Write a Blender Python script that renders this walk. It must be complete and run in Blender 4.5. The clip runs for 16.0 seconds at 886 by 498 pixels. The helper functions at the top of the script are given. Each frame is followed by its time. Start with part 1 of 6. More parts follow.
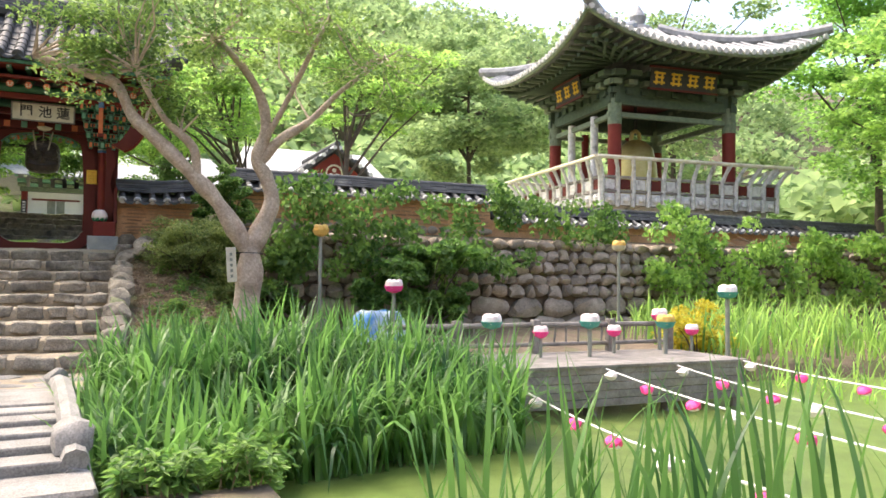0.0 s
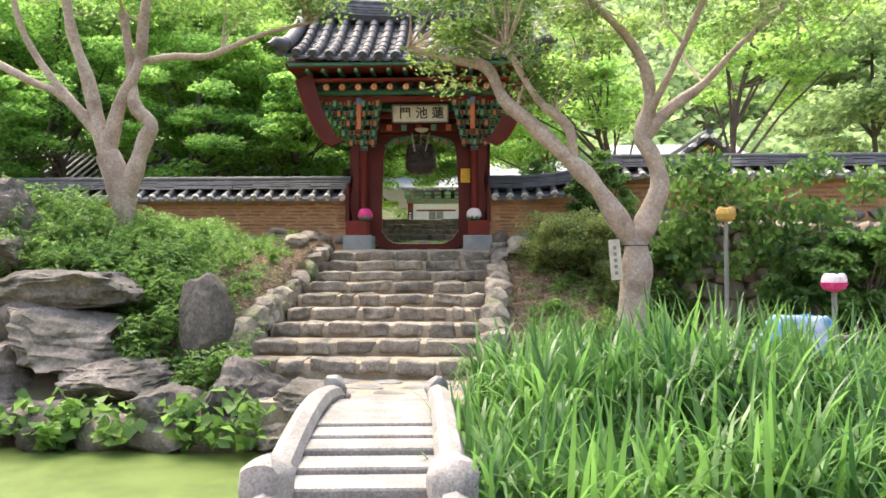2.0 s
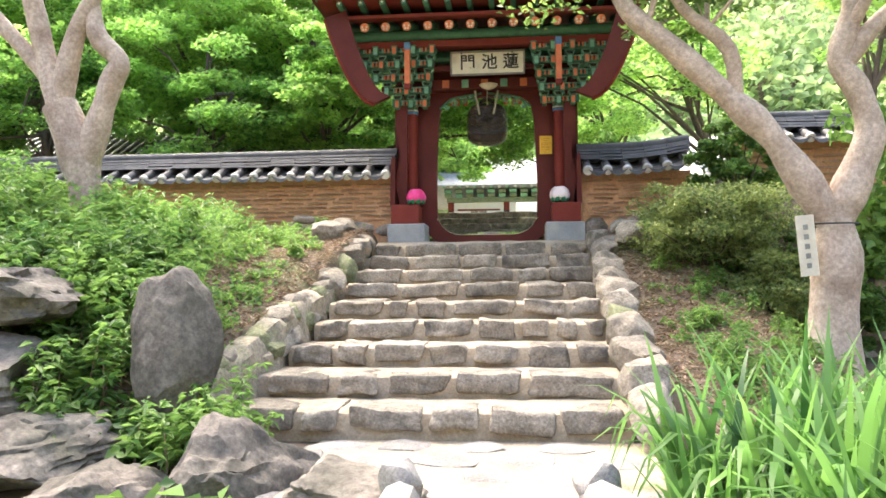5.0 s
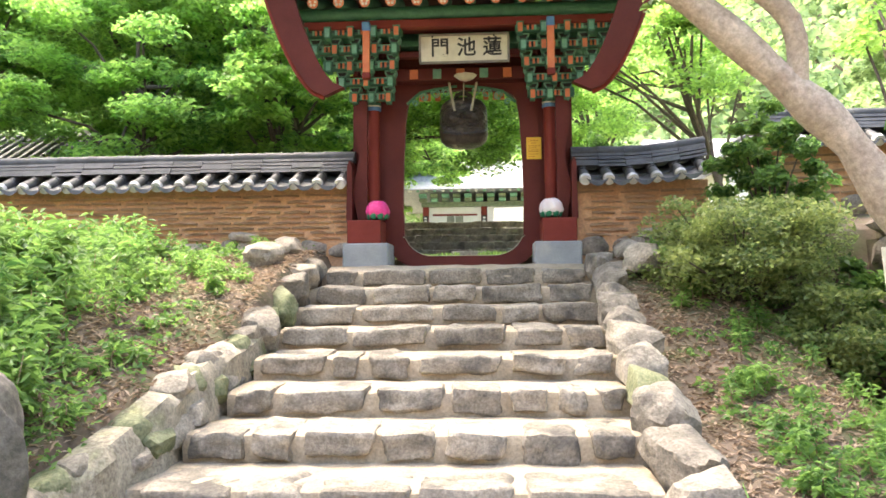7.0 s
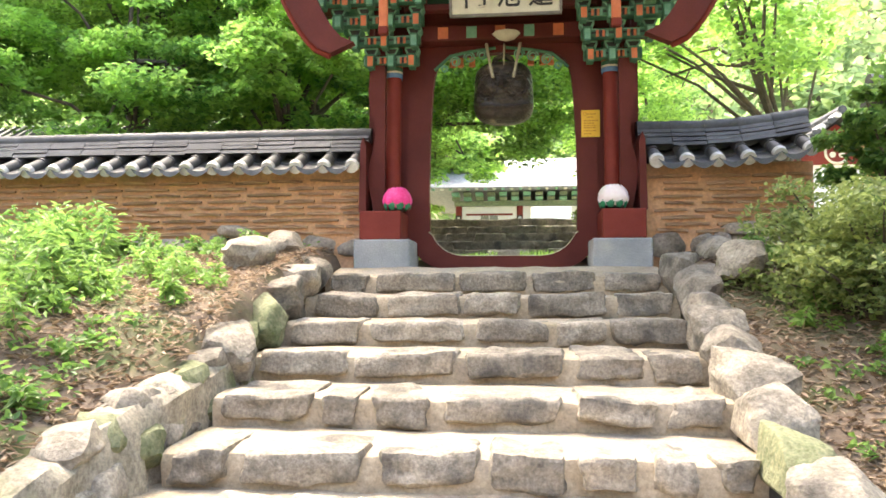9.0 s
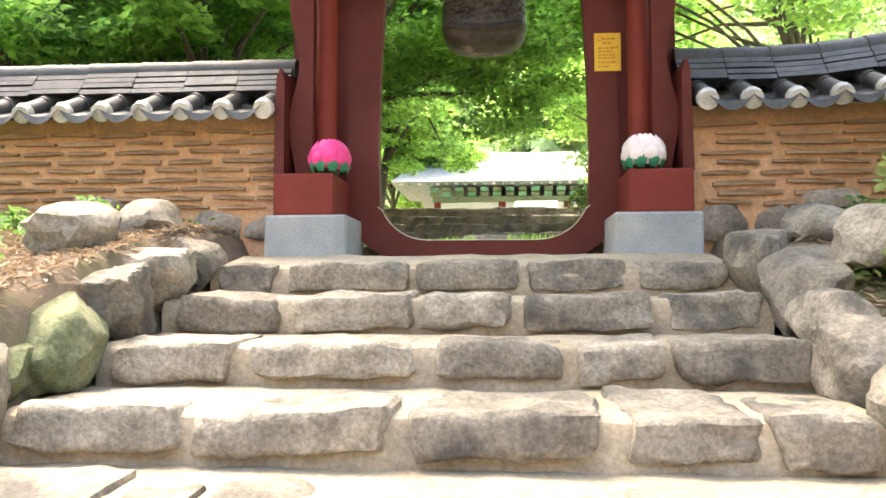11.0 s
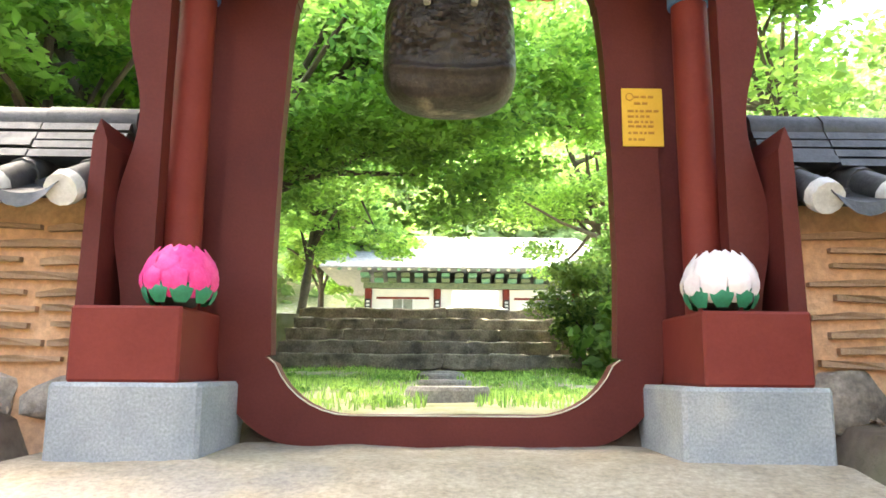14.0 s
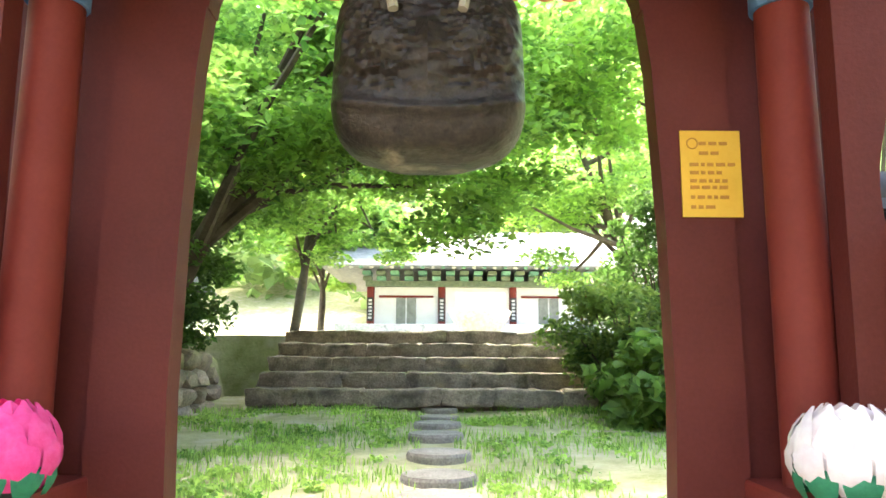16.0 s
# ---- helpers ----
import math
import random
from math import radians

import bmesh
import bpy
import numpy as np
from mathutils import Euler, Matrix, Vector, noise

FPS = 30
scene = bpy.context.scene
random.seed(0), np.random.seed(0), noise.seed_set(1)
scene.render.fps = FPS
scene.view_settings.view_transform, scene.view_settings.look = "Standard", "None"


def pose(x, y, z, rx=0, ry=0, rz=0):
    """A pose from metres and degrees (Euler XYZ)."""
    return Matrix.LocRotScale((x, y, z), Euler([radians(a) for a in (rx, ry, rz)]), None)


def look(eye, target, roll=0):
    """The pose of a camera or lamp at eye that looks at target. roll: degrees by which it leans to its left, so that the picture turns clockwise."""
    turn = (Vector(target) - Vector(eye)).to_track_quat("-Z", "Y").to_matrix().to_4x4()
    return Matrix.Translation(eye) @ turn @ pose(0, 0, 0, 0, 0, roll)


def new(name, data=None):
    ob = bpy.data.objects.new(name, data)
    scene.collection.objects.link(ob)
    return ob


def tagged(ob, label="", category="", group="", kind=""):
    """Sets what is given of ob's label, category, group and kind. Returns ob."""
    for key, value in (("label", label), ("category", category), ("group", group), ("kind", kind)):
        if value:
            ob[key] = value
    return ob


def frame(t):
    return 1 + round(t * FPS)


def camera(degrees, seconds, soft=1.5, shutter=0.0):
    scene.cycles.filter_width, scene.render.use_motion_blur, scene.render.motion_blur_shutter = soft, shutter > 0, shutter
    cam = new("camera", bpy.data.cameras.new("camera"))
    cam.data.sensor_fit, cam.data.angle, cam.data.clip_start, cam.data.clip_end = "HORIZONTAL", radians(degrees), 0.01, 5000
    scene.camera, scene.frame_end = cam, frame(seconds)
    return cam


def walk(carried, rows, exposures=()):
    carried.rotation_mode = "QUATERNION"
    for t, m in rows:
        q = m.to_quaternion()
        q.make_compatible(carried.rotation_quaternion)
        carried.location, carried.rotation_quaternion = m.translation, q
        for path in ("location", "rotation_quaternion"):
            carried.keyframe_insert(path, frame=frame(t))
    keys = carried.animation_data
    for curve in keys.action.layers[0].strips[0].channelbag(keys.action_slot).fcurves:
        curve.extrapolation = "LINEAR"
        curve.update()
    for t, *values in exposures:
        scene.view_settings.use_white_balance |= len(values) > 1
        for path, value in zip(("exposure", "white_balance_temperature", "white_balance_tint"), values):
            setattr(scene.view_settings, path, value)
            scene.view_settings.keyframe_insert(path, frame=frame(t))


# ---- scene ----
cam = camera(61.1, 16.0, soft=1.6)
# seconds, x, y, z, yaw, pitch, roll
PATH = [
    (0, 1.187, -15.544, 1.317, -24.12, 2.11, 0.76),
    (0.2, 1.238, -15.370, 1.321, -21.41, 1.90, 0.66),
    (0.5, 1.266, -15.133, 1.302, -17.04, 1.98, 0.66),
    (1, 1.199, -14.611, 1.254, -9.82, 2.07, 0.66),
    (1.5, 1.181, -14.150, 1.237, -3.04, 2.03, 0.42),
    (2, 1.146, -13.684, 1.213, 2.81, 2.22, 0.07),
    (2.5, 0.976, -13.126, 1.185, 6.01, 2.51, -0.08),
    (3, 0.852, -12.571, 1.146, 7.36, 2.80, -0.10),
    (3.5, 0.623, -12.036, 1.085, 7.51, 3.06, -0.13),
    (4, 0.453, -11.520, 1.093, 6.84, 3.29, -0.36),
    (4.2, 0.420, -11.285, 1.086, 6.47, 3.19, -0.41),
    (6.3, 0.288, -9.179, 1.387, 3.69, 2.48, -0.39),
    (6.5, 0.253, -8.991, 1.434, 3.49, 2.72, -0.43),
    (7, 0.314, -8.580, 1.496, 3.49, 2.84, -0.51),
    (7.5, 0.326, -8.139, 1.501, 4.07, 2.85, -0.38),
    (8, 0.308, -7.667, 1.559, 4.83, 2.99, -0.25),
    (8.5, 0.299, -7.327, 1.599, 5.78, 2.98, -0.08),
    (8.7, 0.248, -7.177, 1.573, 6.05, 2.99, 0.01),
    (10.8, 0.121, -4.876, 1.494, 5.02, 2.93, -0.25),
    (11, 0.153, -4.679, 1.521, 4.63, 3.11, -0.09),
    (11.5, 0.177, -4.217, 1.550, 3.47, 3.40, -0.16),
    (12, 0.165, -3.901, 1.664, 2.31, 5.73, -0.02),
    (12.5, 0.200, -3.549, 1.713, 1.28, 7.93, 0.16),
    (13, 0.175, -3.325, 1.825, 0.34, 8.81, 0.21),
    (13.5, 0.012, -2.965, 1.950, -0.32, 9.12, 0.47),
    (14, -0.033, -2.663, 2.049, -0.64, 9.22, 0.48),
    (14.5, -0.078, -2.453, 2.200, -0.59, 9.16, 0.60),
    (15, -0.138, -2.154, 2.395, -0.51, 8.64, 0.60),
    (15.5, -0.056, -1.913, 2.417, -0.43, 8.54, 0.31),
    (16, 0.067, -1.698, 2.607, -0.13, 8.26, 0.29),
]


def eye_pose(x, y, z, yaw, pitch, roll):
    a, b = radians(yaw), radians(pitch)
    way = Vector((-math.sin(a) * math.cos(b), math.cos(a) * math.cos(b), math.sin(b)))
    eye = Vector((x, y, z))
    return look(eye, eye + way, roll)


walk(cam, [(r[0], eye_pose(*r[1:])) for r in PATH], [(0, 1.98, 7100, 12), (2.0, 2.25, 7000, 12), (4.0, 2.68, 7000, 12), (8.5, 3.12, 7300, 12), (11.5, 3.42, 7500, 11), (16, 3.78, 7100, 11)])

# ---- light: a bright hazy sky, soft sun from the north-west, beyond the wall ----
world = bpy.data.worlds.new("sky")
scene.world = world
world.use_nodes = True
wn = world.node_tree.nodes
sky = wn.new("ShaderNodeTexSky")
sky.sky_type = "NISHITA"
sky.sun_disc = False
SUN_EL, SUN_AZ = radians(62), radians(-45)
sky.sun_elevation, sky.sun_rotation = SUN_EL, SUN_AZ
sky.air_density, sky.dust_density, sky.ozone_density = 1.0, 4.0, 0.6
wn["Background"].inputs["Strength"].default_value = 0.15
world.node_tree.links.new(sky.outputs[0], wn["Background"].inputs["Color"])
sun_data = bpy.data.lights.new("sun", "SUN")
sun_data.energy, sun_data.angle, sun_data.color = 1.05, radians(30), (1.0, 0.95, 0.87)
sun = new("sun", sun_data)
sun_way = Vector((math.sin(SUN_AZ) * math.cos(SUN_EL), math.cos(SUN_AZ) * math.cos(SUN_EL), math.sin(SUN_EL)))
sun.matrix_world = look(sun_way * 60, (0, 0, 0))


# ---- materials ----
def surface(name, a, b, scale=6.0, rough=0.8, bump=0.3, metal=0.0, fine=60.0, stain=None, vary=0.0, island=0.0, stain_at=0.58, speck=0.0, sheen=0.5):
    """Two-scale noise between two colours, optional stain colour, relief."""
    m = bpy.data.materials.new(name)
    m.use_nodes = True
    nt = m.node_tree
    n, l = nt.nodes, nt.links
    bs = n["Principled BSDF"]
    co = n.new("ShaderNodeTexCoord")
    geo = n.new("ShaderNodeNewGeometry")
    big = n.new("ShaderNodeTexNoise")
    big.inputs["Scale"].default_value, big.inputs["Detail"].default_value = scale, 7
    big.inputs["Roughness"].default_value = 0.62
    small = n.new("ShaderNodeTexNoise")
    small.inputs["Scale"].default_value, small.inputs["Detail"].default_value = fine, 5
    small.inputs["Roughness"].default_value = 0.65
    l.new(geo.outputs["Position"], big.inputs["Vector"])
    l.new(geo.outputs["Position"], small.inputs["Vector"])
    add = n.new("ShaderNodeMath")
    add.operation = "MULTIPLY_ADD"
    add.inputs[1].default_value = 0.45
    l.new(small.outputs["Fac"], add.inputs[0])
    l.new(big.outputs["Fac"], add.inputs[2])
    ramp = n.new("ShaderNodeValToRGB")
    ramp.color_ramp.elements[0].position, ramp.color_ramp.elements[1].position = 0.5, 0.95
    ramp.color_ramp.elements[0].color, ramp.color_ramp.elements[1].color = (*a, 1), (*b, 1)
    l.new(add.outputs[0], ramp.inputs[0])
    out = ramp.outputs[0]
    if stain:
        st = n.new("ShaderNodeTexNoise")
        st.inputs["Scale"].default_value, st.inputs["Detail"].default_value = scale * 0.45, 6
        l.new(geo.outputs["Position"], st.inputs["Vector"])
        sr = n.new("ShaderNodeValToRGB")
        sr.color_ramp.elements[0].position, sr.color_ramp.elements[1].position = stain_at - 0.05, stain_at + 0.1
        mix = n.new("ShaderNodeMixRGB")
        l.new(st.outputs["Fac"], sr.inputs[0])
        l.new(sr.outputs[0], mix.inputs[0])
        l.new(out, mix.inputs[1])
        mix.inputs[2].default_value = (*stain, 1)
        out = mix.outputs[0]
    if speck:
        # grains and lichen flecks, light and dark
        gr = n.new("ShaderNodeTexNoise")
        gr.inputs["Scale"].default_value, gr.inputs["Detail"].default_value = fine * 1.1, 6
        gr.inputs["Roughness"].default_value = 0.75
        l.new(geo.outputs["Position"], gr.inputs["Vector"])
        gm = n.new("ShaderNodeMapRange")
        gm.inputs["From Min"].default_value, gm.inputs["From Max"].default_value = 0.36, 0.64
        gm.inputs["To Min"].default_value, gm.inputs["To Max"].default_value = 1 - speck, 1 + speck * 0.8
        gh = n.new("ShaderNodeHueSaturation")
        l.new(gr.outputs["Fac"], gm.inputs["Value"])
        l.new(gm.outputs[0], gh.inputs["Value"])
        l.new(out, gh.inputs["Color"])
        out = gh.outputs[0]
    if vary or island:
        info = n.new("ShaderNodeObjectInfo")
        hsv = n.new("ShaderNodeHueSaturation")
        mr = n.new("ShaderNodeMapRange")
        amount = vary or island
        mr.inputs["To Min"].default_value, mr.inputs["To Max"].default_value = 1 - amount, 1 + amount
        l.new(geo.outputs["Random Per Island"] if island else info.outputs["Random"], mr.inputs["Value"])
        l.new(mr.outputs[0], hsv.inputs["Value"])
        l.new(out, hsv.inputs["Color"])
        out = hsv.outputs[0]
    l.new(out, bs.inputs["Base Color"])
    bs.inputs["Roughness"].default_value, bs.inputs["Metallic"].default_value = rough, metal
    bs.inputs["Specular IOR Level"].default_value = sheen
    if bump:
        bm_ = n.new("ShaderNodeBump")
        bm_.inputs["Strength"].default_value, bm_.inputs["Distance"].default_value = bump, 0.02
        l.new(add.outputs[0], bm_.inputs["Height"])
        l.new(bm_.outputs[0], bs.inputs["Normal"])
    return m


def leafy(name, a, b, through_light=0.45, rough=0.5):
    """Leaves: colour by leaf, light shining through."""
    m = bpy.data.materials.new(name)
    m.use_nodes = True
    n, l = m.node_tree.nodes, m.node_tree.links
    bs = n["Principled BSDF"]
    geo = n.new("ShaderNodeNewGeometry")
    big = n.new("ShaderNodeTexNoise")
    big.inputs["Scale"].default_value = 0.9
    l.new(geo.outputs["Position"], big.inputs["Vector"])
    mixf = n.new("ShaderNodeMath")
    mixf.operation = "MULTIPLY_ADD"
    mixf.inputs[1].default_value = 0.55
    l.new(geo.outputs["Random Per Island"], mixf.inputs[0])
    l.new(big.outputs["Fac"], mixf.inputs[2])
    ramp = n.new("ShaderNodeValToRGB")
    ramp.color_ramp.elements[0].position, ramp.color_ramp.elements[1].position = 0.4, 1.0
    ramp.color_ramp.elements[0].color, ramp.color_ramp.elements[1].color = (*a, 1), (*b, 1)
    l.new(mixf.outputs[0], ramp.inputs[0])
    l.new(ramp.outputs[0], bs.inputs["Base Color"])
    bs.inputs["Roughness"].default_value = rough
    tr = n.new("ShaderNodeBsdfTranslucent")
    bright = n.new("ShaderNodeHueSaturation")
    bright.inputs["Value"].default_value, bright.inputs["Saturation"].default_value = 1.85, 0.97
    l.new(ramp.outputs[0], bright.inputs["Color"])
    l.new(bright.outputs[0], tr.inputs["Color"])
    ms = n.new("ShaderNodeMixShader")
    ms.inputs[0].default_value = through_light
    l.new(bs.outputs[0], ms.inputs[1])
    l.new(tr.outputs[0], ms.inputs[2])
    l.new(ms.outputs[0], n["Material Output"].inputs["Surface"])
    return m


STONE = surface("step_stone", (0.13, 0.112, 0.085), (0.39, 0.34, 0.27), 7, 0.9, 1.0, fine=45, vary=0.25, stain=(0.10, 0.09, 0.075), stain_at=0.58, speck=0.34)
MORTAR = surface("mortar", (0.28, 0.22, 0.145), (0.44, 0.365, 0.265), 4, 0.95, 0.5, fine=40, stain=(0.26, 0.23, 0.19), speck=0.25)
FLANK = surface("mossy_mortar", (0.17, 0.15, 0.11), (0.38, 0.33, 0.25), 5, 0.95, 0.8, fine=35, stain=(0.14, 0.16, 0.05), stain_at=0.6, speck=0.4)
BOULDER = surface("boulder_stone", (0.055, 0.048, 0.04), (0.26, 0.225, 0.185), 3.2, 0.9, 1.0, fine=24, vary=0.25, stain=(0.075, 0.07, 0.05), stain_at=0.54, speck=0.37)
MOSS = surface("mossy_stone", (0.07, 0.09, 0.035), (0.24, 0.24, 0.14), 5, 0.95, 0.7, fine=40, speck=0.31)
GRANITE = surface("granite_block", (0.22, 0.24, 0.25), (0.38, 0.39, 0.38), 3, 0.85, 0.25, fine=90, stain=(0.45, 0.42, 0.36), stain_at=0.66, speck=0.25)
PALE_STONE = surface("bridge_stone", (0.17, 0.16, 0.145), (0.33, 0.31, 0.285), 4, 0.9, 0.4, fine=60, vary=0.08, stain=(0.22, 0.21, 0.19), stain_at=0.66, speck=0.35)
WALL_STONE = surface("rubble_stone", (0.14, 0.115, 0.09), (0.42, 0.35, 0.28), 3, 0.9, 0.6, fine=35, island=0.3, speck=0.28)
CLAY = surface("ochre_clay", (0.50, 0.27, 0.14), (0.66, 0.40, 0.235), 2.2, 0.95, 0.5, fine=30, stain=(0.42, 0.27, 0.16), stain_at=0.63, speck=0.2)
SLATE = surface("clay_course_tile", (0.24, 0.15, 0.09), (0.46, 0.30, 0.19), 6, 0.95, 0.6, vary=0.22)
TILE = surface("dark_roof_tile", (0.025, 0.027, 0.03), (0.085, 0.088, 0.092), 5, 0.62, 0.3, fine=50, island=0.3, stain=(0.16, 0.16, 0.15), stain_at=0.66)
LIME = surface("lime_plaster", (0.42, 0.41, 0.39), (0.75, 0.74, 0.72), 9, 0.9, 0.3, stain=(0.25, 0.25, 0.24), stain_at=0.62)
RED = surface("dark_red_paint", (0.088, 0.016, 0.013), (0.128, 0.026, 0.020), 2.5, 0.55, 0.12, fine=80, stain=(0.09, 0.02, 0.016), stain_at=0.66, sheen=0.22)
RED_BRIGHT = surface("brick_red_paint", (0.16, 0.024, 0.017), (0.21, 0.036, 0.025), 3, 0.6, 0.12, fine=70, stain=(0.18, 0.036, 0.027), stain_at=0.66, sheen=0.22)
GREEN_PAINT = surface("green_paint", (0.03, 0.11, 0.065), (0.07, 0.21, 0.12), 8, 0.65, 0.15, fine=70)
TEAL = surface("pale_green_paint", (0.10, 0.28, 0.19), (0.22, 0.42, 0.30), 10, 0.7, 0.1)
ORANGE = surface("orange_paint", (0.55, 0.13, 0.05), (0.68, 0.20, 0.08), 10, 0.65, 0.1)
BLUE = surface("blue_paint", (0.06, 0.16, 0.34), (0.12, 0.25, 0.45), 10, 0.65, 0.1)
CREAM = surface("cream_paint", (0.55, 0.50, 0.38), (0.72, 0.68, 0.54), 6, 0.7, 0.1, stain=(0.45, 0.4, 0.3))
BLACK = surface("black_paint", (0.012, 0.011, 0.01), (0.03, 0.028, 0.025), 8, 0.55, 0.1)
YELLOW = surface("yellow_paper", (0.72, 0.42, 0.04), (0.80, 0.50, 0.06), 6, 0.7, 0.05)
YELLOW_INK = surface("faded_ink", (0.45, 0.20, 0.03), (0.52, 0.25, 0.04), 9, 0.8, 0)
# the pale stain puts highlights on the gong's carving into its colour
BRONZE = surface("worn_wood_glints", (0.012, 0.008, 0.006), (0.05, 0.036, 0.026), 11, 0.36, 0.8, fine=38, stain=(0.30, 0.24, 0.18), stain_at=0.66, speck=0.5)
# dark tile lightened: sun glare on the far roofs is put into its colour
GLARE_TILE = surface("glare_roof_tile", (0.16, 0.165, 0.17), (0.36, 0.365, 0.37), 5, 0.6, 0.3, fine=50)
ROPE = surface("strap", (0.30, 0.27, 0.20), (0.45, 0.41, 0.33), 20, 0.9, 0.2)
BARK = surface("smooth_bark", (0.30, 0.22, 0.16), (0.56, 0.46, 0.37), 3.5, 0.75, 0.35, fine=25, stain=(0.24, 0.17, 0.12), stain_at=0.6, speck=0.3)
DARK_BARK = surface("dark_bark", (0.05, 0.04, 0.03), (0.14, 0.11, 0.085), 6, 0.9, 0.6)
SOIL = surface("soil", (0.075, 0.054, 0.037), (0.20, 0.148, 0.104), 4, 0.98, 1.0, fine=25, stain=(0.10, 0.11, 0.045), stain_at=0.56)
TURF = surface("turf", (0.20, 0.22, 0.09), (0.42, 0.40, 0.26), 4, 0.98, 0.7, fine=30, stain=(0.42, 0.37, 0.30), stain_at=0.57)
WOOD = surface("weathered_board", (0.14, 0.125, 0.11), (0.30, 0.275, 0.25), 5, 0.85, 0.4, fine=40, vary=0.15)
POND = surface("duckweed_water", (0.06, 0.10, 0.02), (0.17, 0.23, 0.06), 3, 0.35, 0.25, fine=70, stain=(0.14, 0.20, 0.05), stain_at=0.6)
WHITE = surface("white_wall", (0.72, 0.71, 0.68), (0.82, 0.81, 0.79), 2, 0.9, 0.1)
GREY_METAL = surface("weathered_post", (0.16, 0.17, 0.14), (0.28, 0.29, 0.25), 6, 0.6, 0.1)
PINK = surface("pink_petal", (0.80, 0.02, 0.20), (0.90, 0.09, 0.33), 25, 0.6, 0.2, island=0.15)
BLUSH = surface("white_petal", (0.80, 0.66, 0.64), (0.88, 0.80, 0.77), 20, 0.6, 0.2, island=0.08)
SEPAL = surface("green_sepal", (0.01, 0.15, 0.07), (0.02, 0.23, 0.11), 15, 0.6, 0.2)
BRASS = surface("bronze_bell", (0.42, 0.33, 0.10), (0.60, 0.50, 0.22), 3, 0.45, 0.1, metal=0.6)
LEAF_MAPLE = leafy("maple_leaf", (0.055, 0.15, 0.034), (0.25, 0.43, 0.09), 0.58)
LEAF_DEEP = leafy("deep_leaf", (0.028, 0.08, 0.02), (0.11, 0.22, 0.045), 0.45)
LEAF_BRIGHT = leafy("bright_leaf", (0.07, 0.17, 0.038), (0.29, 0.45, 0.10), 0.56)
LEAF_MYRTLE = leafy("myrtle_leaf", (0.045, 0.10, 0.025), (0.18, 0.27, 0.06), 0.5)
LEAF_IVY = leafy("ivy_leaf", (0.035, 0.10, 0.022), (0.16, 0.28, 0.06), 0.45)
LEAF_IRIS = leafy("iris_blade", (0.02, 0.075, 0.018), (0.13, 0.27, 0.06), 0.42, 0.4)
LEAF_DRY = leafy("dry_leaf", (0.10, 0.06, 0.035), (0.40, 0.30, 0.21), 0.1, 0.9)
LEAF_AZALEA = leafy("azalea_leaf", (0.045, 0.095, 0.025), (0.24, 0.29, 0.09), 0.42)
# far foliage is paler: distance haze is put into the leaf colour
LEAF_FAR_HAZE = leafy("hazed_far_leaf", (0.11, 0.19, 0.07), (0.30, 0.40, 0.17), 0.4, 0.8)

rng = np.random.default_rng(7)


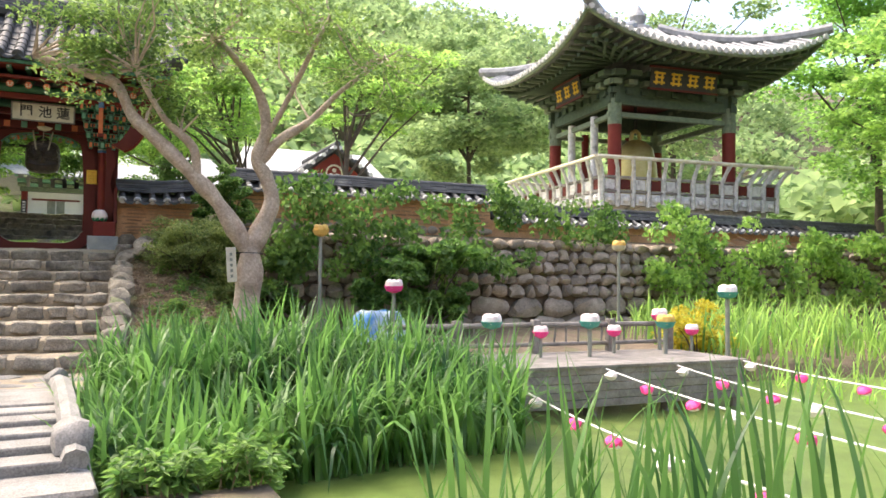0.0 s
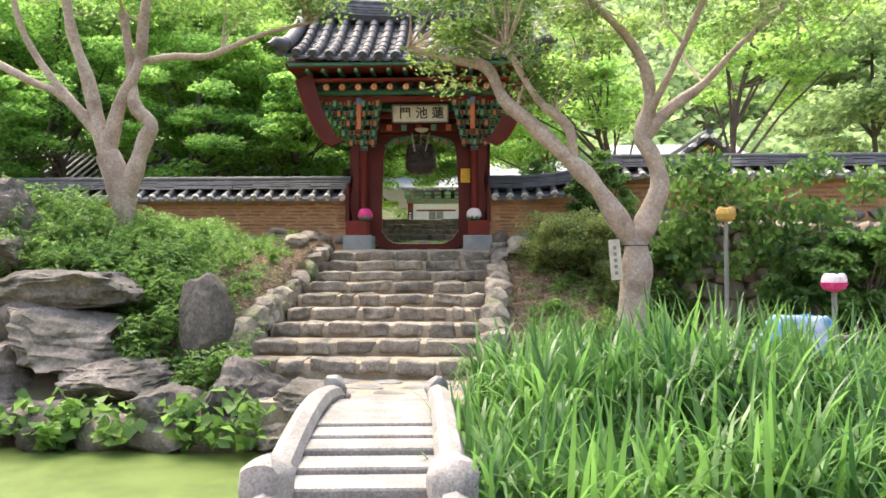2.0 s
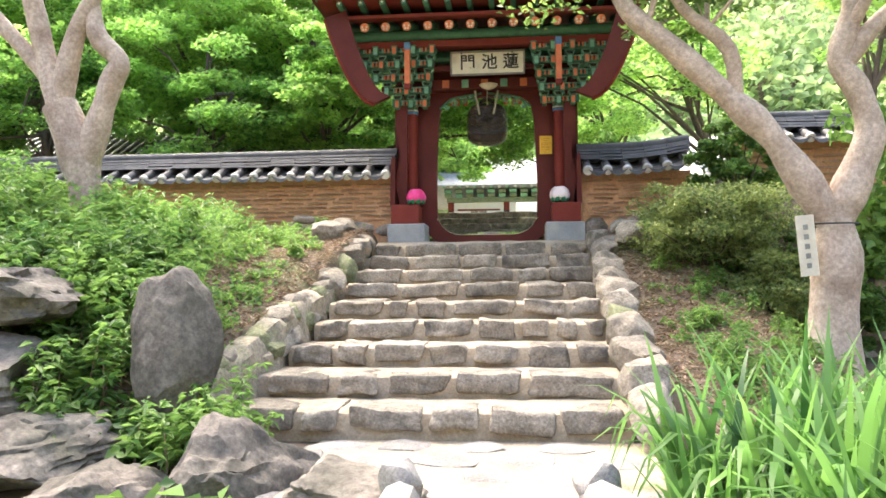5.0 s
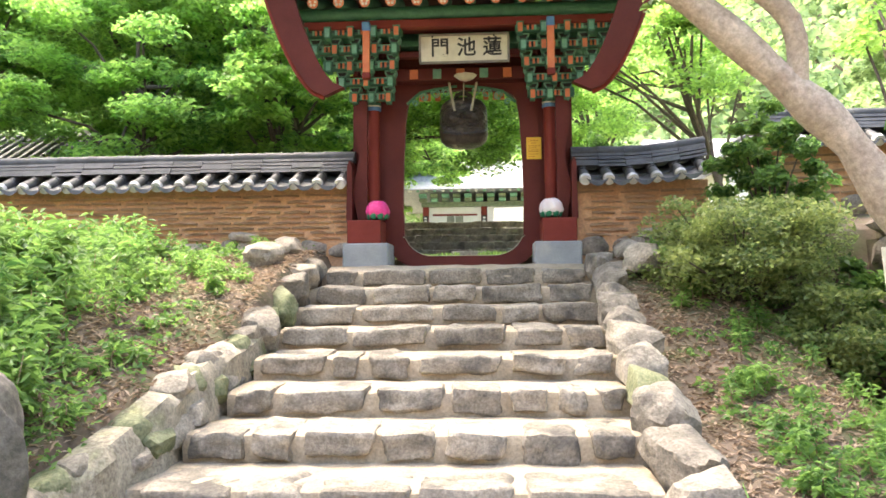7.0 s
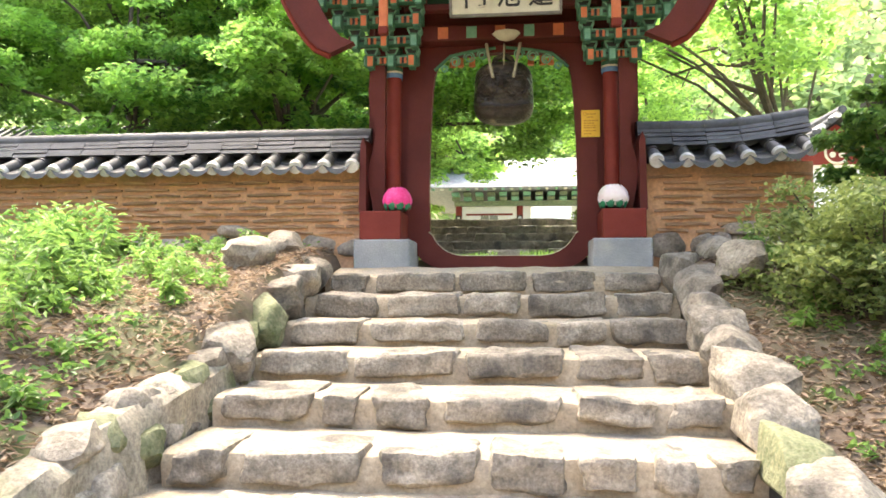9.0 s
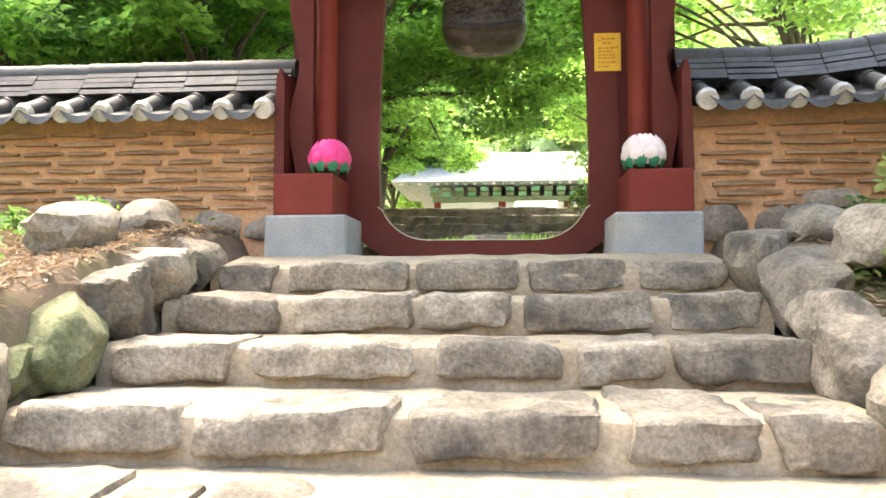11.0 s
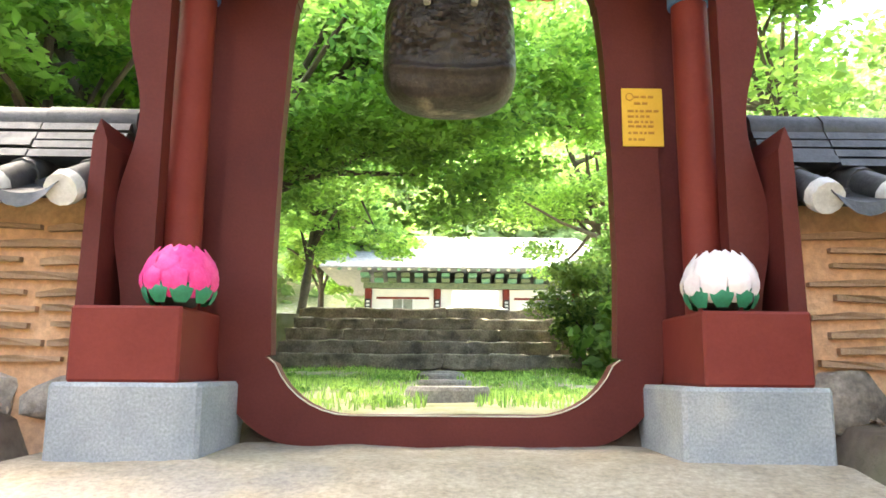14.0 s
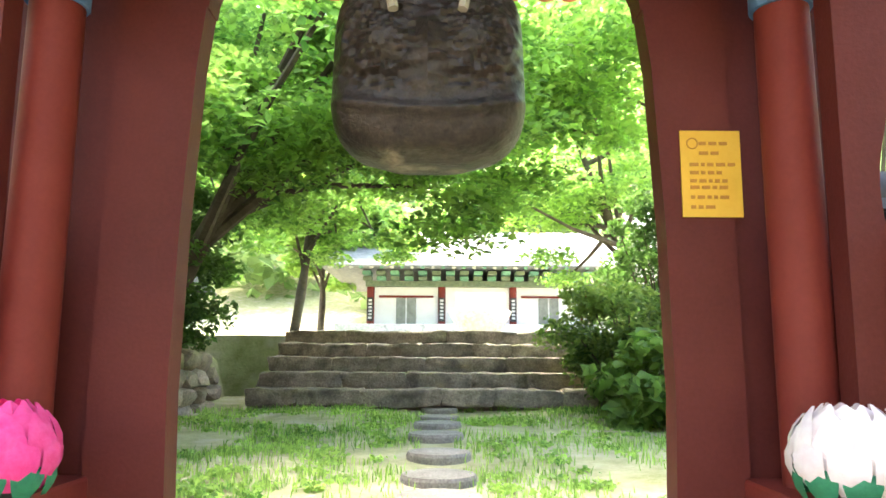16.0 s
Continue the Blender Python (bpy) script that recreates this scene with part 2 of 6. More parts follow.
# ---- mesh helpers ----
class Shape:
    """Vertices and faces gathered into one mesh."""

    def __init__(self):
        self.v, self.f = [], []

    def add(self, verts, faces):
        k = len(self.v)
        self.v += [tuple(p) for p in verts]
        self.f += [tuple(i + k for i in q) for q in faces]
        return self

    def box(self, x0, x1, y0, y1, z0, z1, m=None, c=0.0):
        """A box with its upright edges and rims cut by c."""
        if c <= 0:
            v = [(x, y, z) for z in (z0, z1) for x, y in ((x0, y0), (x1, y0), (x1, y1), (x0, y1))]
            f = [(0, 3, 2, 1), (4, 5, 6, 7), (0, 1, 5, 4), (1, 2, 6, 5), (2, 3, 7, 6), (3, 0, 4, 7)]
        else:
            def ring(d, z):
                return [(x0 + d, y0 + c, z), (x0 + c, y0 + d, z), (x1 - c, y0 + d, z), (x1 - d, y0 + c, z),
                        (x1 - d, y1 - c, z), (x1 - c, y1 - d, z), (x0 + c, y1 - d, z), (x0 + d, y1 - c, z)]
            v = ring(c * 0.6, z0) + ring(0, z0 + c) + ring(0, z1 - c) + ring(c * 0.6, z1)
            f = [tuple(range(7, -1, -1)), tuple(range(24, 32))]
            for k in range(3):
                f += [(8 * k + i, 8 * k + (i + 1) % 8, 8 * k + 8 + (i + 1) % 8, 8 * k + 8 + i) for i in range(8)]
        if m is not None:
            v = [m @ Vector(p) for p in v]
        return self.add(v, f)

    def tube(self, path, radii, n=10, caps=True):
        path = [Vector(p) for p in path]
        v, f = [], []
        side = None
        for i, p in enumerate(path):
            d = (path[min(i + 1, len(path) - 1)] - path[max(i - 1, 0)]).normalized()
            if side is None:
                side = d.orthogonal().normalized()
            side = (side - d * side.dot(d)).normalized()
            o = d.cross(side)
            r = radii[i] if hasattr(radii, "__len__") else radii
            v += [p + r * (math.cos(a) * side + math.sin(a) * o) for a in (2 * math.pi * k / n for k in range(n))]
        for i in range(len(path) - 1):
            f += [(i * n + k, i * n + (k + 1) % n, (i + 1) * n + (k + 1) % n, (i + 1) * n + k) for k in range(n)]
        if caps:
            f += [tuple(range(n - 1, -1, -1)), tuple(range(len(v) - n, len(v)))]
        return self.add(v, f)

    def lathe(self, profile, at=(0, 0, 0), n=20):
        v, f = [], []
        for r, z in profile:
            v += [(at[0] + r * math.cos(2 * math.pi * k / n), at[1] + r * math.sin(2 * math.pi * k / n), at[2] + z) for k in range(n)]
        for i in range(len(profile) - 1):
            f += [(i * n + k, i * n + (k + 1) % n, (i + 1) * n + (k + 1) % n, (i + 1) * n + k) for k in range(n)]
        f += [tuple(range(n - 1, -1, -1)), tuple(range(len(v) - n, len(v)))]
        return self.add(v, f)

    def prism(self, outline, y0, y1, m=None):
        """An outline in x and z, thick from y0 to y1."""
        n = len(outline)
        v = [(x, y0, z) for x, z in outline] + [(x, y1, z) for x, z in outline]
        f = [tuple(range(n)), tuple(range(2 * n - 1, n - 1, -1))] + [(i, n + i, n + (i + 1) % n, (i + 1) % n) for i in range(n)]
        if m is not None:
            v = [m @ Vector(p) for p in v]
        return self.add(v, f)

    def mesh(self, name, mat, smooth=False):
        me = bpy.data.meshes.new(name)
        me.from_pydata([tuple(p) for p in self.v], [], self.f)
        me.materials.append(mat)
        if smooth:
            me.shade_smooth()
            me.set_sharp_from_angle(angle=radians(38))
        me.update()
        return me


def part(name, shape, mat, parent=None, label="", smooth=False, at=None):
    me = shape if isinstance(shape, bpy.types.Mesh) else shape.mesh(name, mat, smooth)
    ob = new(name, me)
    if at is not None:
        ob.matrix_world = at
    if parent is not None:
        ob.parent = parent
    if label:
        ob["label"] = label
    return ob


def thing(name, label, category, group="", kind="", at=(0, 0, 0)):
    ob = new(name)
    ob.location = at
    ob.empty_display_size = 0.1
    return tagged(ob, label, category, group, kind)


def rock_mesh(name, mat, sx, sy, sz, seed, rough=0.28, flat=0.0, cuts=3, boxy=0.55):
    """An irregular stone about the origin, half sizes sx, sy, sz; boxy ones are rough-hewn blocks."""
    bm = bmesh.new()
    off = Vector((seed * 3.17, seed * 1.31, seed * 0.77))
    pick = random.Random(seed)
    if boxy > 0.8:
        bmesh.ops.create_cube(bm, size=2)
        bmesh.ops.subdivide_edges(bm, edges=bm.edges[:], cuts=6, use_grid_fill=True)
        lean = [pick.uniform(-0.16, 0.16) for _ in range(4)]
        for v in bm.verts:
            p = v.co.copy()
            p /= (abs(p.x) ** 12 + abs(p.y) ** 14 + abs(p.z) ** 11) ** (1 / 12)
            q = Vector((p.x * sx, p.y * sy, p.z * sz))
            q.x += sz * p.z * (lean[0] if p.x < 0 else lean[1]) * 1.6
            q.z += sz * p.x * lean[2] + sz * 0.5 * lean[3] * math.cos(p.x * 2.2 + seed)
            q += p.normalized() * (0.026 * noise.noise(q * 8 + off) + 0.016 * noise.noise(q * 21 + off) + 0.007 * noise.noise(q * 47 + off))
            v.co = q
        sharp = 44
    else:
        bmesh.ops.create_icosphere(bm, subdivisions=cuts, radius=1)
        cut = []
        for _ in range(13):
            w = Vector((pick.gauss(0, 1), pick.gauss(0, 1), pick.gauss(0, 1))).normalized()
            cut.append((w, pick.uniform(0.70, 0.98)))
        for v in bm.verts:
            p = v.co.copy()
            box = max(abs(p.x), abs(p.y), abs(p.z))
            p = p * (1 - boxy) + (p / box) * boxy
            p *= 1 + noise.noise(v.co * 1.3 + off) * rough
            # flat broken faces
            for w, d in cut:
                k = p.dot(w) - d
                if k > 0:
                    p -= w * k * 0.86
            # layered ledges and pits
            p *= 1 + rough * (0.22 * noise.noise(v.co * 3.4 + off) + 0.14 * noise.noise(Vector((v.co.x * 2, v.co.y * 2, v.co.z * 9)) + off) + 0.12 * noise.noise(v.co * 9 + off))
            if flat and p.z > 1 - flat:
                p.z = 1 - flat + (p.z - 1 + flat) * 0.2
            v.co = (p.x * sx, p.y * sy, p.z * sz)
        sharp = 30
    me = bpy.data.meshes.new(name)
    bm.to_mesh(me)
    bm.free()
    me.materials.append(mat)
    me.shade_smooth()
    me.set_sharp_from_angle(angle=radians(sharp))
    return me


def quads(name, mat, verts, per=4, faces=None):
    """A mesh of many small leaves: verts is (n, per, 3)."""
    n = len(verts)
    me = bpy.data.meshes.new(name)
    faces = np.array(faces if faces is not None else [(0, 1, 2), (0, 2, 3)])
    idx = (np.arange(n)[:, None, None] * per + faces[None]).reshape(-1, faces.shape[1])
    me.vertices.add(n * per)
    me.vertices.foreach_set("co", np.ascontiguousarray(verts, dtype=np.float32).ravel())
    me.loops.add(idx.size)
    me.loops.foreach_set("vertex_index", idx.ravel().astype(np.int32))
    me.polygons.add(len(idx))
    me.polygons.foreach_set("loop_start", (np.arange(len(idx)) * faces.shape[1]).astype(np.int32))
    me.materials.append(mat)
    me.update(calc_edges=True)
    return me


def leaves(centres, size, lift=0.6, slim=0.5, droop=0.25):
    """Folded leaf blades at the centres, facing mostly up, (n, 4, 3)."""
    n = len(centres)
    a = rng.uniform(0, 2 * np.pi, n)
    nz = np.stack([rng.normal(0, 1 - lift, n), rng.normal(0, 1 - lift, n), np.full(n, lift + 0.1)], -1)
    nz /= np.linalg.norm(nz, axis=1)[:, None]
    d = np.stack([np.cos(a), np.sin(a), rng.normal(-droop, 0.25, n)], -1)
    d -= nz * np.sum(d * nz, 1)[:, None]
    d /= np.linalg.norm(d, axis=1)[:, None]
    s = np.cross(nz, d)
    L = (size * rng.uniform(0.6, 1.35, n))[:, None]
    w = L * slim * 0.5
    base = centres - d * L * 0.5
    tip = centres + d * L * 0.5 - nz * L * 0.12
    fold = nz * w * 0.35
    return np.stack([base, centres + s * w + fold, tip, centres - s * w + fold], 1)


def cloud(centres, radii, per, flat=0.35):
    """Points scattered in flattened tufts about centres."""
    k = len(centres)
    p = rng.normal(0, 1, (k, per, 3))
    p /= np.linalg.norm(p, axis=2)[..., None]
    p *= rng.uniform(0.05, 1, (k, per, 1)) ** 0.5
    p[..., 2] *= flat
    return (np.asarray(centres)[:, None] + p * np.asarray(radii)[:, None, None]).reshape(-1, 3)


# ---- the lie of the land ----
RISE, TREAD, TOP_Y, TOP_Z = 0.173, 0.582, -0.635, 1.66
WATER = -0.35


def smooth(a, b, x):
    t = np.clip((x - a) / (b - a), 0, 1)
    return t * t * (3 - 2 * t)


def ground_z(x, y):
    x, y = np.asarray(x, float), np.asarray(y, float)
    left = np.interp(y, [-6.8, -6.3, -5.7, -5.0, -3.0, -0.6, 0.5], [-0.2, 0.0, 0.4, 0.8, 1.32, 1.86, 1.95])
    left = left - 0.22 * smooth(-2.6, -1.5, x) * smooth(-2.0, -3.4, y)
    left = left + 0.75 * np.exp(-((x + 5.2) / 1.7) ** 2 - ((y + 4.0) / 1.7) ** 2)
    right = np.interp(y, [-6.5, -5.3, -3.0, -0.9, 0.5], [0.05, 0.16, 0.72, 1.72, 1.92])
    low = np.interp(y, [-7, -5, -1.45, -1.2, 0.5], [-0.15, 0.05, 0.3, 2.0, 2.35])
    right = right + (low - right) * smooth(2.6, 3.7, x)
    stair = np.clip(TOP_Z - 0.3 + (y - TOP_Y) * RISE / TREAD, -0.1, 1.6)
    stair = np.where(y < -5.2, 0.04, stair)
    z = np.where(x < 0, left, right)
    splay = np.where(x < 0, np.interp(y, [-5.45, -4.95, -4.35, -3.7, -2.3], [0.46, 0.32, 0.22, 0.15, 0.06]), 0)
    z = z + (stair - z) * (1 - smooth(1.42, 1.56, np.abs(x + 0.02) - splay))
    # pond and the near bank
    shore = np.interp(x, [-12, -3, -1.2, 1.2, 1.6, 4.6, 5.6, 12, 16], [-7.0, -6.9, -6.8, -6.9, -8.6, -8.4, -6.4, -6.2, -7.2])
    far = smooth(-0.35, 0.25, y - shore)
    near = smooth(0.0, 0.5, -10.15 - 0.25 * np.sin(x * 0.8) - y) * np.where(x > 2.2, smooth(0, 1.2, -11.6 - y), 1)
    bed = -0.9
    z = np.where(y < -8.5, bed + (0.05 - bed) * near, z)
    z = np.where(y >= -8.7, bed + (z - bed) * np.maximum(far, np.where(y < -8.5, near, 0)), z)
    # court behind the gate, its terrace and the hills
    court = np.interp(y, [0.5, 7.0, 8.9, 9.0, 40, 60, 95, 150], [1.84, 2.03, 2.05, 2.9, 3.6, 9, 34, 62])
    court = np.where((x < -2.4) & (y > 1.5) & (y < 9), np.maximum(court, 1.9 + smooth(-2.4, -3.4, x) * 0 + 0.75 * smooth(2.85, 3.1, -x) * smooth(2.5, 4.5, y)), court)
    z = np.where(y > 0.5, court, z)
    r = np.hypot(x - 2, y)
    z = np.where(y > 0.5, z, z + 40 * smooth(45, 130, r))
    return z + 0.03 * np.sin(x * 2.1 + 1) * np.sin(y * 1.7) * (y < 40)


def axis_lines(lo, hi, step, far_lo, far_hi):
    core = list(np.arange(lo, hi + 1e-6, step))
    d, p = step, hi
    while p < far_hi:
        d *= 1.25
        p += d
        core.append(p)
    d, p = step, lo
    while p > far_lo:
        d *= 1.25
        p -= d
        core.insert(0, p)
    return np.array(core)


def build_ground():
    xs, ys = axis_lines(-7, 11, 0.12, -220, 260), axis_lines(-13, 9.4, 0.1, -160, 260)
    X, Y = np.meshgrid(xs, ys)
    Z = ground_z(X, Y)
    nx, ny = len(xs), len(ys)
    me = bpy.data.meshes.new("ground")
    v = np.stack([X, Y, Z], -1).reshape(-1, 3)
    i = np.arange(nx * ny).reshape(ny, nx)
    q = np.stack([i[:-1, :-1], i[:-1, 1:], i[1:, 1:], i[1:, :-1]], -1).reshape(-1, 4)
    me.from_pydata(v.tolist(), [], q.tolist())
    me.materials.append(SOIL)
    me.materials.append(TURF)
    cy = v[q].mean(1)[:, 1]
    me.polygons.foreach_set("material_index", ((cy > 0.6) & (cy < 60)).astype(np.int32))
    me.shade_smooth()
    tagged(new("ground", me), "brown leaf-littered earth slope with patches of turf", "ground", kind="structure")


build_ground()
pond = Shape()
pond.add([(-14, -12.6, WATER), (18, -12.6, WATER), (18, -5.6, WATER), (-14, -5.6, WATER)], [(0, 1, 2, 3)])
tagged(part("water", pond, POND), "still pond covered in light green duckweed", "pond", kind="structure")


# ---- stone stairs ----
def stair_edges(k):
    """West and east ends of step k, counted from the top."""
    return -1.45 - 0.07 * max(0, k - 5), 1.36 - 0.028 * k


def build_stairs():
    st = tagged(new("stairs"), "steep flight of rough grey stone steps bedded in sandy mortar", "stairs", kind="structure")
    r = random.Random(3)
    for k in range(9):
        y, z = TOP_Y - TREAD * k, TOP_Z - RISE * k
        x0, x1 = stair_edges(k)
        x0, x1 = x0 - 0.03, x1 + 0.03
        back = 0.55 if k == 0 else y + TREAD + 0.1
        # hand-laid mortar: an uneven nose and tread
        prof = [(y + 0.045, z - 0.5), (y + 0.035, z - 0.16), (y + 0.03, z - 0.06), (y + 0.05, z - 0.02), (y + 0.10, z - 0.004), (y + 0.22, z), (y + 0.4, z + 0.004), (back, z - 0.002)]
        if k == 0:
            prof[-3:] = [(y + 0.24, z + 0.01), (-0.06, z + 0.075), (back, z + 0.085)]
        n = 72
        v, f = [], []
        for i in range(n + 1):
            x = x0 + (x1 - x0) * i / n
            for j, (py, pz) in enumerate(prof):
                q = Vector((x * 4.5, py * 5 + k * 3, pz * 5))
                d = noise.noise(q) * 0.02 + noise.noise(q * 3.1) * 0.008
                v.append((x, py + (d if 0 < j < 7 else 0), pz + (d * 0.6 if j > 1 else 0)))
        m = len(prof)
        for i in range(n):
            f += [(i * m + j, i * m + m + j, i * m + m + j + 1, i * m + j + 1) for j in range(m - 1)]
        f += [tuple(range(m)), tuple(range(n * m + m - 1, n * m - 1, -1))]
        part("mortar_bed", Shape().add(v, f), MORTAR, st, "sandy mortar", smooth=True)
    for k in range(9):
        y, z = TOP_Y - TREAD * k, TOP_Z - RISE * k
        x, hw = stair_edges(k)
        while x < hw - 0.1:
            w = min(r.uniform(0.26, 0.74), hw - x)
            if hw - x - w < 0.2:
                w = hw - x
            gap = r.uniform(0.03, 0.10)
            d = r.uniform(0.15, 0.21) if k == 0 else r.uniform(0.26, 0.46)
            h = r.uniform(0.068, 0.086)
            me = rock_mesh("step_stone", STONE, (w - gap) / 2, d * 0.60, h, r.uniform(0, 90), 0.09, 0.10, 3, 0.93)
            part("step_stone", me, STONE, st, at=pose(x + w / 2, y + d * 0.5 + 0.022 + r.uniform(-0.02, 0.012), z - h + 0.011 + r.uniform(-0.010, 0.006), r.uniform(-3, 3), r.uniform(-2, 2), r.uniform(-3, 3)))
            x += w
    # rough blocks that line both sides
    for side in (-1, 1):
        y = -0.35
        while y > (-2.5 if side < 0 else -5.3):
            L = r.uniform(0.34, 0.62)
            k = (TOP_Y - y) / TREAD
            x0, x1 = stair_edges(max(0, k))
            z = TOP_Z + (y - L / 2 - TOP_Y) * RISE / TREAD
            mossy = r.random() < 0.08
            w = r.uniform(0.15, 0.21)
            me = rock_mesh("side_stone", MOSS if mossy else STONE, w, L * 0.52, r.uniform(0.15, 0.2), r.uniform(0, 90), 0.25, 0.12, 4, 0.62)
            part("side_stone", me, STONE, st, "mossy stone" if mossy else "", at=pose((x1 + w * 0.75) if side > 0 else (x0 - w * 0.75), y - L / 2, z + r.uniform(0.0, 0.06), r.uniform(8, 18), r.uniform(-6, 6), r.uniform(-14, 14)))
            if y > -1.3:
                w2 = r.uniform(0.16, 0.24)
                me = rock_mesh("side_stone", STONE, w2, L * 0.45, r.uniform(0.12, 0.17), r.uniform(0, 90), 0.25, 0.12, 3, 0.6)
                xx = x1 + 2 * w + w2 * 0.5 if side > 0 else x0 - 2 * w - w2 * 0.5
                part("side_stone", me, STONE, st, at=pose(xx, y - L / 2 + r.uniform(-0.1, 0.1), max(z + 0.04, float(ground_z(xx, y)) + 0.02), 10, 0, r.uniform(-20, 20)))
            y -= L * 0.95
    # low mortared flank wall on the west, splaying outward at its foot
    course = [(-1.50, -2.3), (-1.52, -3.0), (-1.55, -3.7), (-1.60, -4.35), (-1.68, -4.95), (-1.82, -5.45)]
    v, f = [], []
    n = 40
    for i in range(n + 1):
        t = i / n * (len(course) - 1)
        a_ = min(int(t), len(course) - 2)
        u = t - a_
        x, y = (course[a_][0] * (1 - u) + course[a_ + 1][0] * u, course[a_][1] * (1 - u) + course[a_ + 1][1] * u)
        top = TOP_Z + (y - TOP_Y) * RISE / TREAD + 0.10 + 0.12 * smooth(-2.6, -3.8, y)
        for dx, z in ((0.05, top - 0.9), (0.02, top - 0.3), (0.0, top - 0.06), (-0.05, top), (-0.2, top + 0.01), (-0.27, top - 0.05), (-0.3, top - 0.9)):
            d = noise.noise(Vector((x * 3, y * 4, z * 4))) * 0.07 + noise.noise(Vector((x * 9, y * 9, z * 9))) * 0.035
            v.append((x + dx + d, y, z + d * 0.8))
    for i in range(n):
        f += [(i * 7 + j, i * 7 + j + 1, i * 7 + 8 + j, i * 7 + 7 + j) for j in range(6)]
    f += [tuple(range(6, -1, -1)), tuple(range(n * 7, n * 7 + 7))]
    part("flank_wall", Shape().add(v, f), FLANK, st, "mortared flank wall with moss", smooth=True)
    for i in range(30):
        t = (i // 2) / 14 * (len(course) - 1)
        a_ = min(int(t), len(course) - 2)
        u = t - a_
        x, y = (course[a_][0] * (1 - u) + course[a_ + 1][0] * u, course[a_][1] * (1 - u) + course[a_ + 1][1] * u)
        top = TOP_Z + (y - TOP_Y) * RISE / TREAD + 0.10 + 0.12 * smooth(-2.6, -3.8, y)
        mossy = i % 3 == 1
        me = rock_mesh("flank_stone", MOSS if mossy else STONE, r.uniform(0.11, 0.15), r.uniform(0.13, 0.2), r.uniform(0.08, 0.12), 40 + i, 0.25, 0.1, 3, 0.65)
        part("flank_stone", me, STONE, st, "mossy stone" if mossy else "", at=pose(x - (0.12 if i % 2 else 0.07) + r.uniform(-0.03, 0.02), y + (0.1 if i % 2 else 0), top - (r.uniform(0.0, 0.06) if i % 2 else r.uniform(0.18, 0.26)), 12, r.uniform(-8, 8), r.uniform(-15, 15)))


build_stairs()


# ---- the gate ----
def arc(cx, cz, r, a0, a1, n=8):
    return [(cx + r * math.cos(radians(a0 + (a1 - a0) * i / n)), cz + r * math.sin(radians(a0 + (a1 - a0) * i / n))) for i in range(n + 1)]


def lettering(name, text, size, mat, parent, m, label=""):
    cu = bpy.data.curves.new(name, "FONT")
    cu.body, cu.size, cu.extrude, cu.align_x, cu.align_y = text, size, 0.004, "CENTER", "CENTER"
    cu.offset = 0.004
    tmp = bpy.data.objects.new(name, cu)
    scene.collection.objects.link(tmp)
    bpy.context.view_layer.update()
    me = bpy.data.meshes.new_from_object(tmp)
    bpy.data.objects.remove(tmp)
    me.materials.clear()
    me.materials.append(mat)
    return part(name, me, mat, parent, label, at=m)


def slope_at(s, half=2.35):
    """The gate roof's front slope: s from 0 at the eave to 1 at the ridge gives y, z."""
    return -1.08 + 1.58 * s, 4.95 + 1.15 * (0.62 * s + 0.38 * s * s)


def tile_roof(parent, x0, x1, slope, pitch, r, steps=7, end_mat=None, sides=(1,), flare=None, y_mid=0.5):
    """Rows of round cover tiles over pan tiles, each row one part."""
    count = round((x1 - x0) / pitch)
    for side in sides:
        for k in range(count + 1):
            x = x0 + (x1 - x0) * k / count
            up = flare(x) if flare else 0
            pts = []
            for i in range(steps + 1):
                y, z = slope(i / steps)
                pts.append((x, y_mid + side * (y - y_mid), z + up + r * 0.55))
            # overlapping lengths, each a little tapered
            for i in range(steps):
                a, b = Vector(pts[i]), Vector(pts[i + 1])
                part("cover_tile", Shape().tube([a, b + (b - a) * 0.06], [r * 1.06, r * 0.9], 10), TILE, parent, smooth=True)
            if end_mat:
                a, b = Vector(pts[0]), Vector(pts[1])
                d = (a - b).normalized()
                part("tile_end", Shape().tube([a - d * 0.01, a + d * 0.045], [r * 1.12, r * 1.0], 12), end_mat, parent, smooth=True)
            if k < count:
                pan = Shape()
                px = (x1 - x0) / count
                n = 6
                v, f = [], []
                rows = 2 * steps
                for i in range(rows + 1):
                    y, z = slope((i // 2 + i % 2) / steps)
                    lift = 0.0 if i % 2 else 0.022
                    for j in range(n + 1):
                        u = j / n
                        up2 = flare(x + px * u) if flare else 0
                        drop = 0.045 * (1 - (2 * u - 1) ** 2)
                        v.append((x + px * u, y_mid + side * (y - y_mid) - side * (0.05 if i == 0 else 0), z + up2 - drop + lift + 0.02))
                for i in range(rows):
                    f += [(i * (n + 1) + j, i * (n + 1) + j + 1, (i + 1) * (n + 1) + j + 1, (i + 1) * (n + 1) + j) for j in range(n)]
                pan.add(v, f)
                # drooping lip of the eave pan
                lip = [(v[j][0], v[j][1] - side * 0.012, v[j][2] - 0.055 * (1 - (2 * j / n - 1) ** 2)) for j in range(n + 1)]
                pan.add([v[j] for j in range(n + 1)] + lip, [(j, j + 1, n + 2 + j, n + 1 + j) for j in range(n)])
                part("pan_tile", pan, TILE, parent)


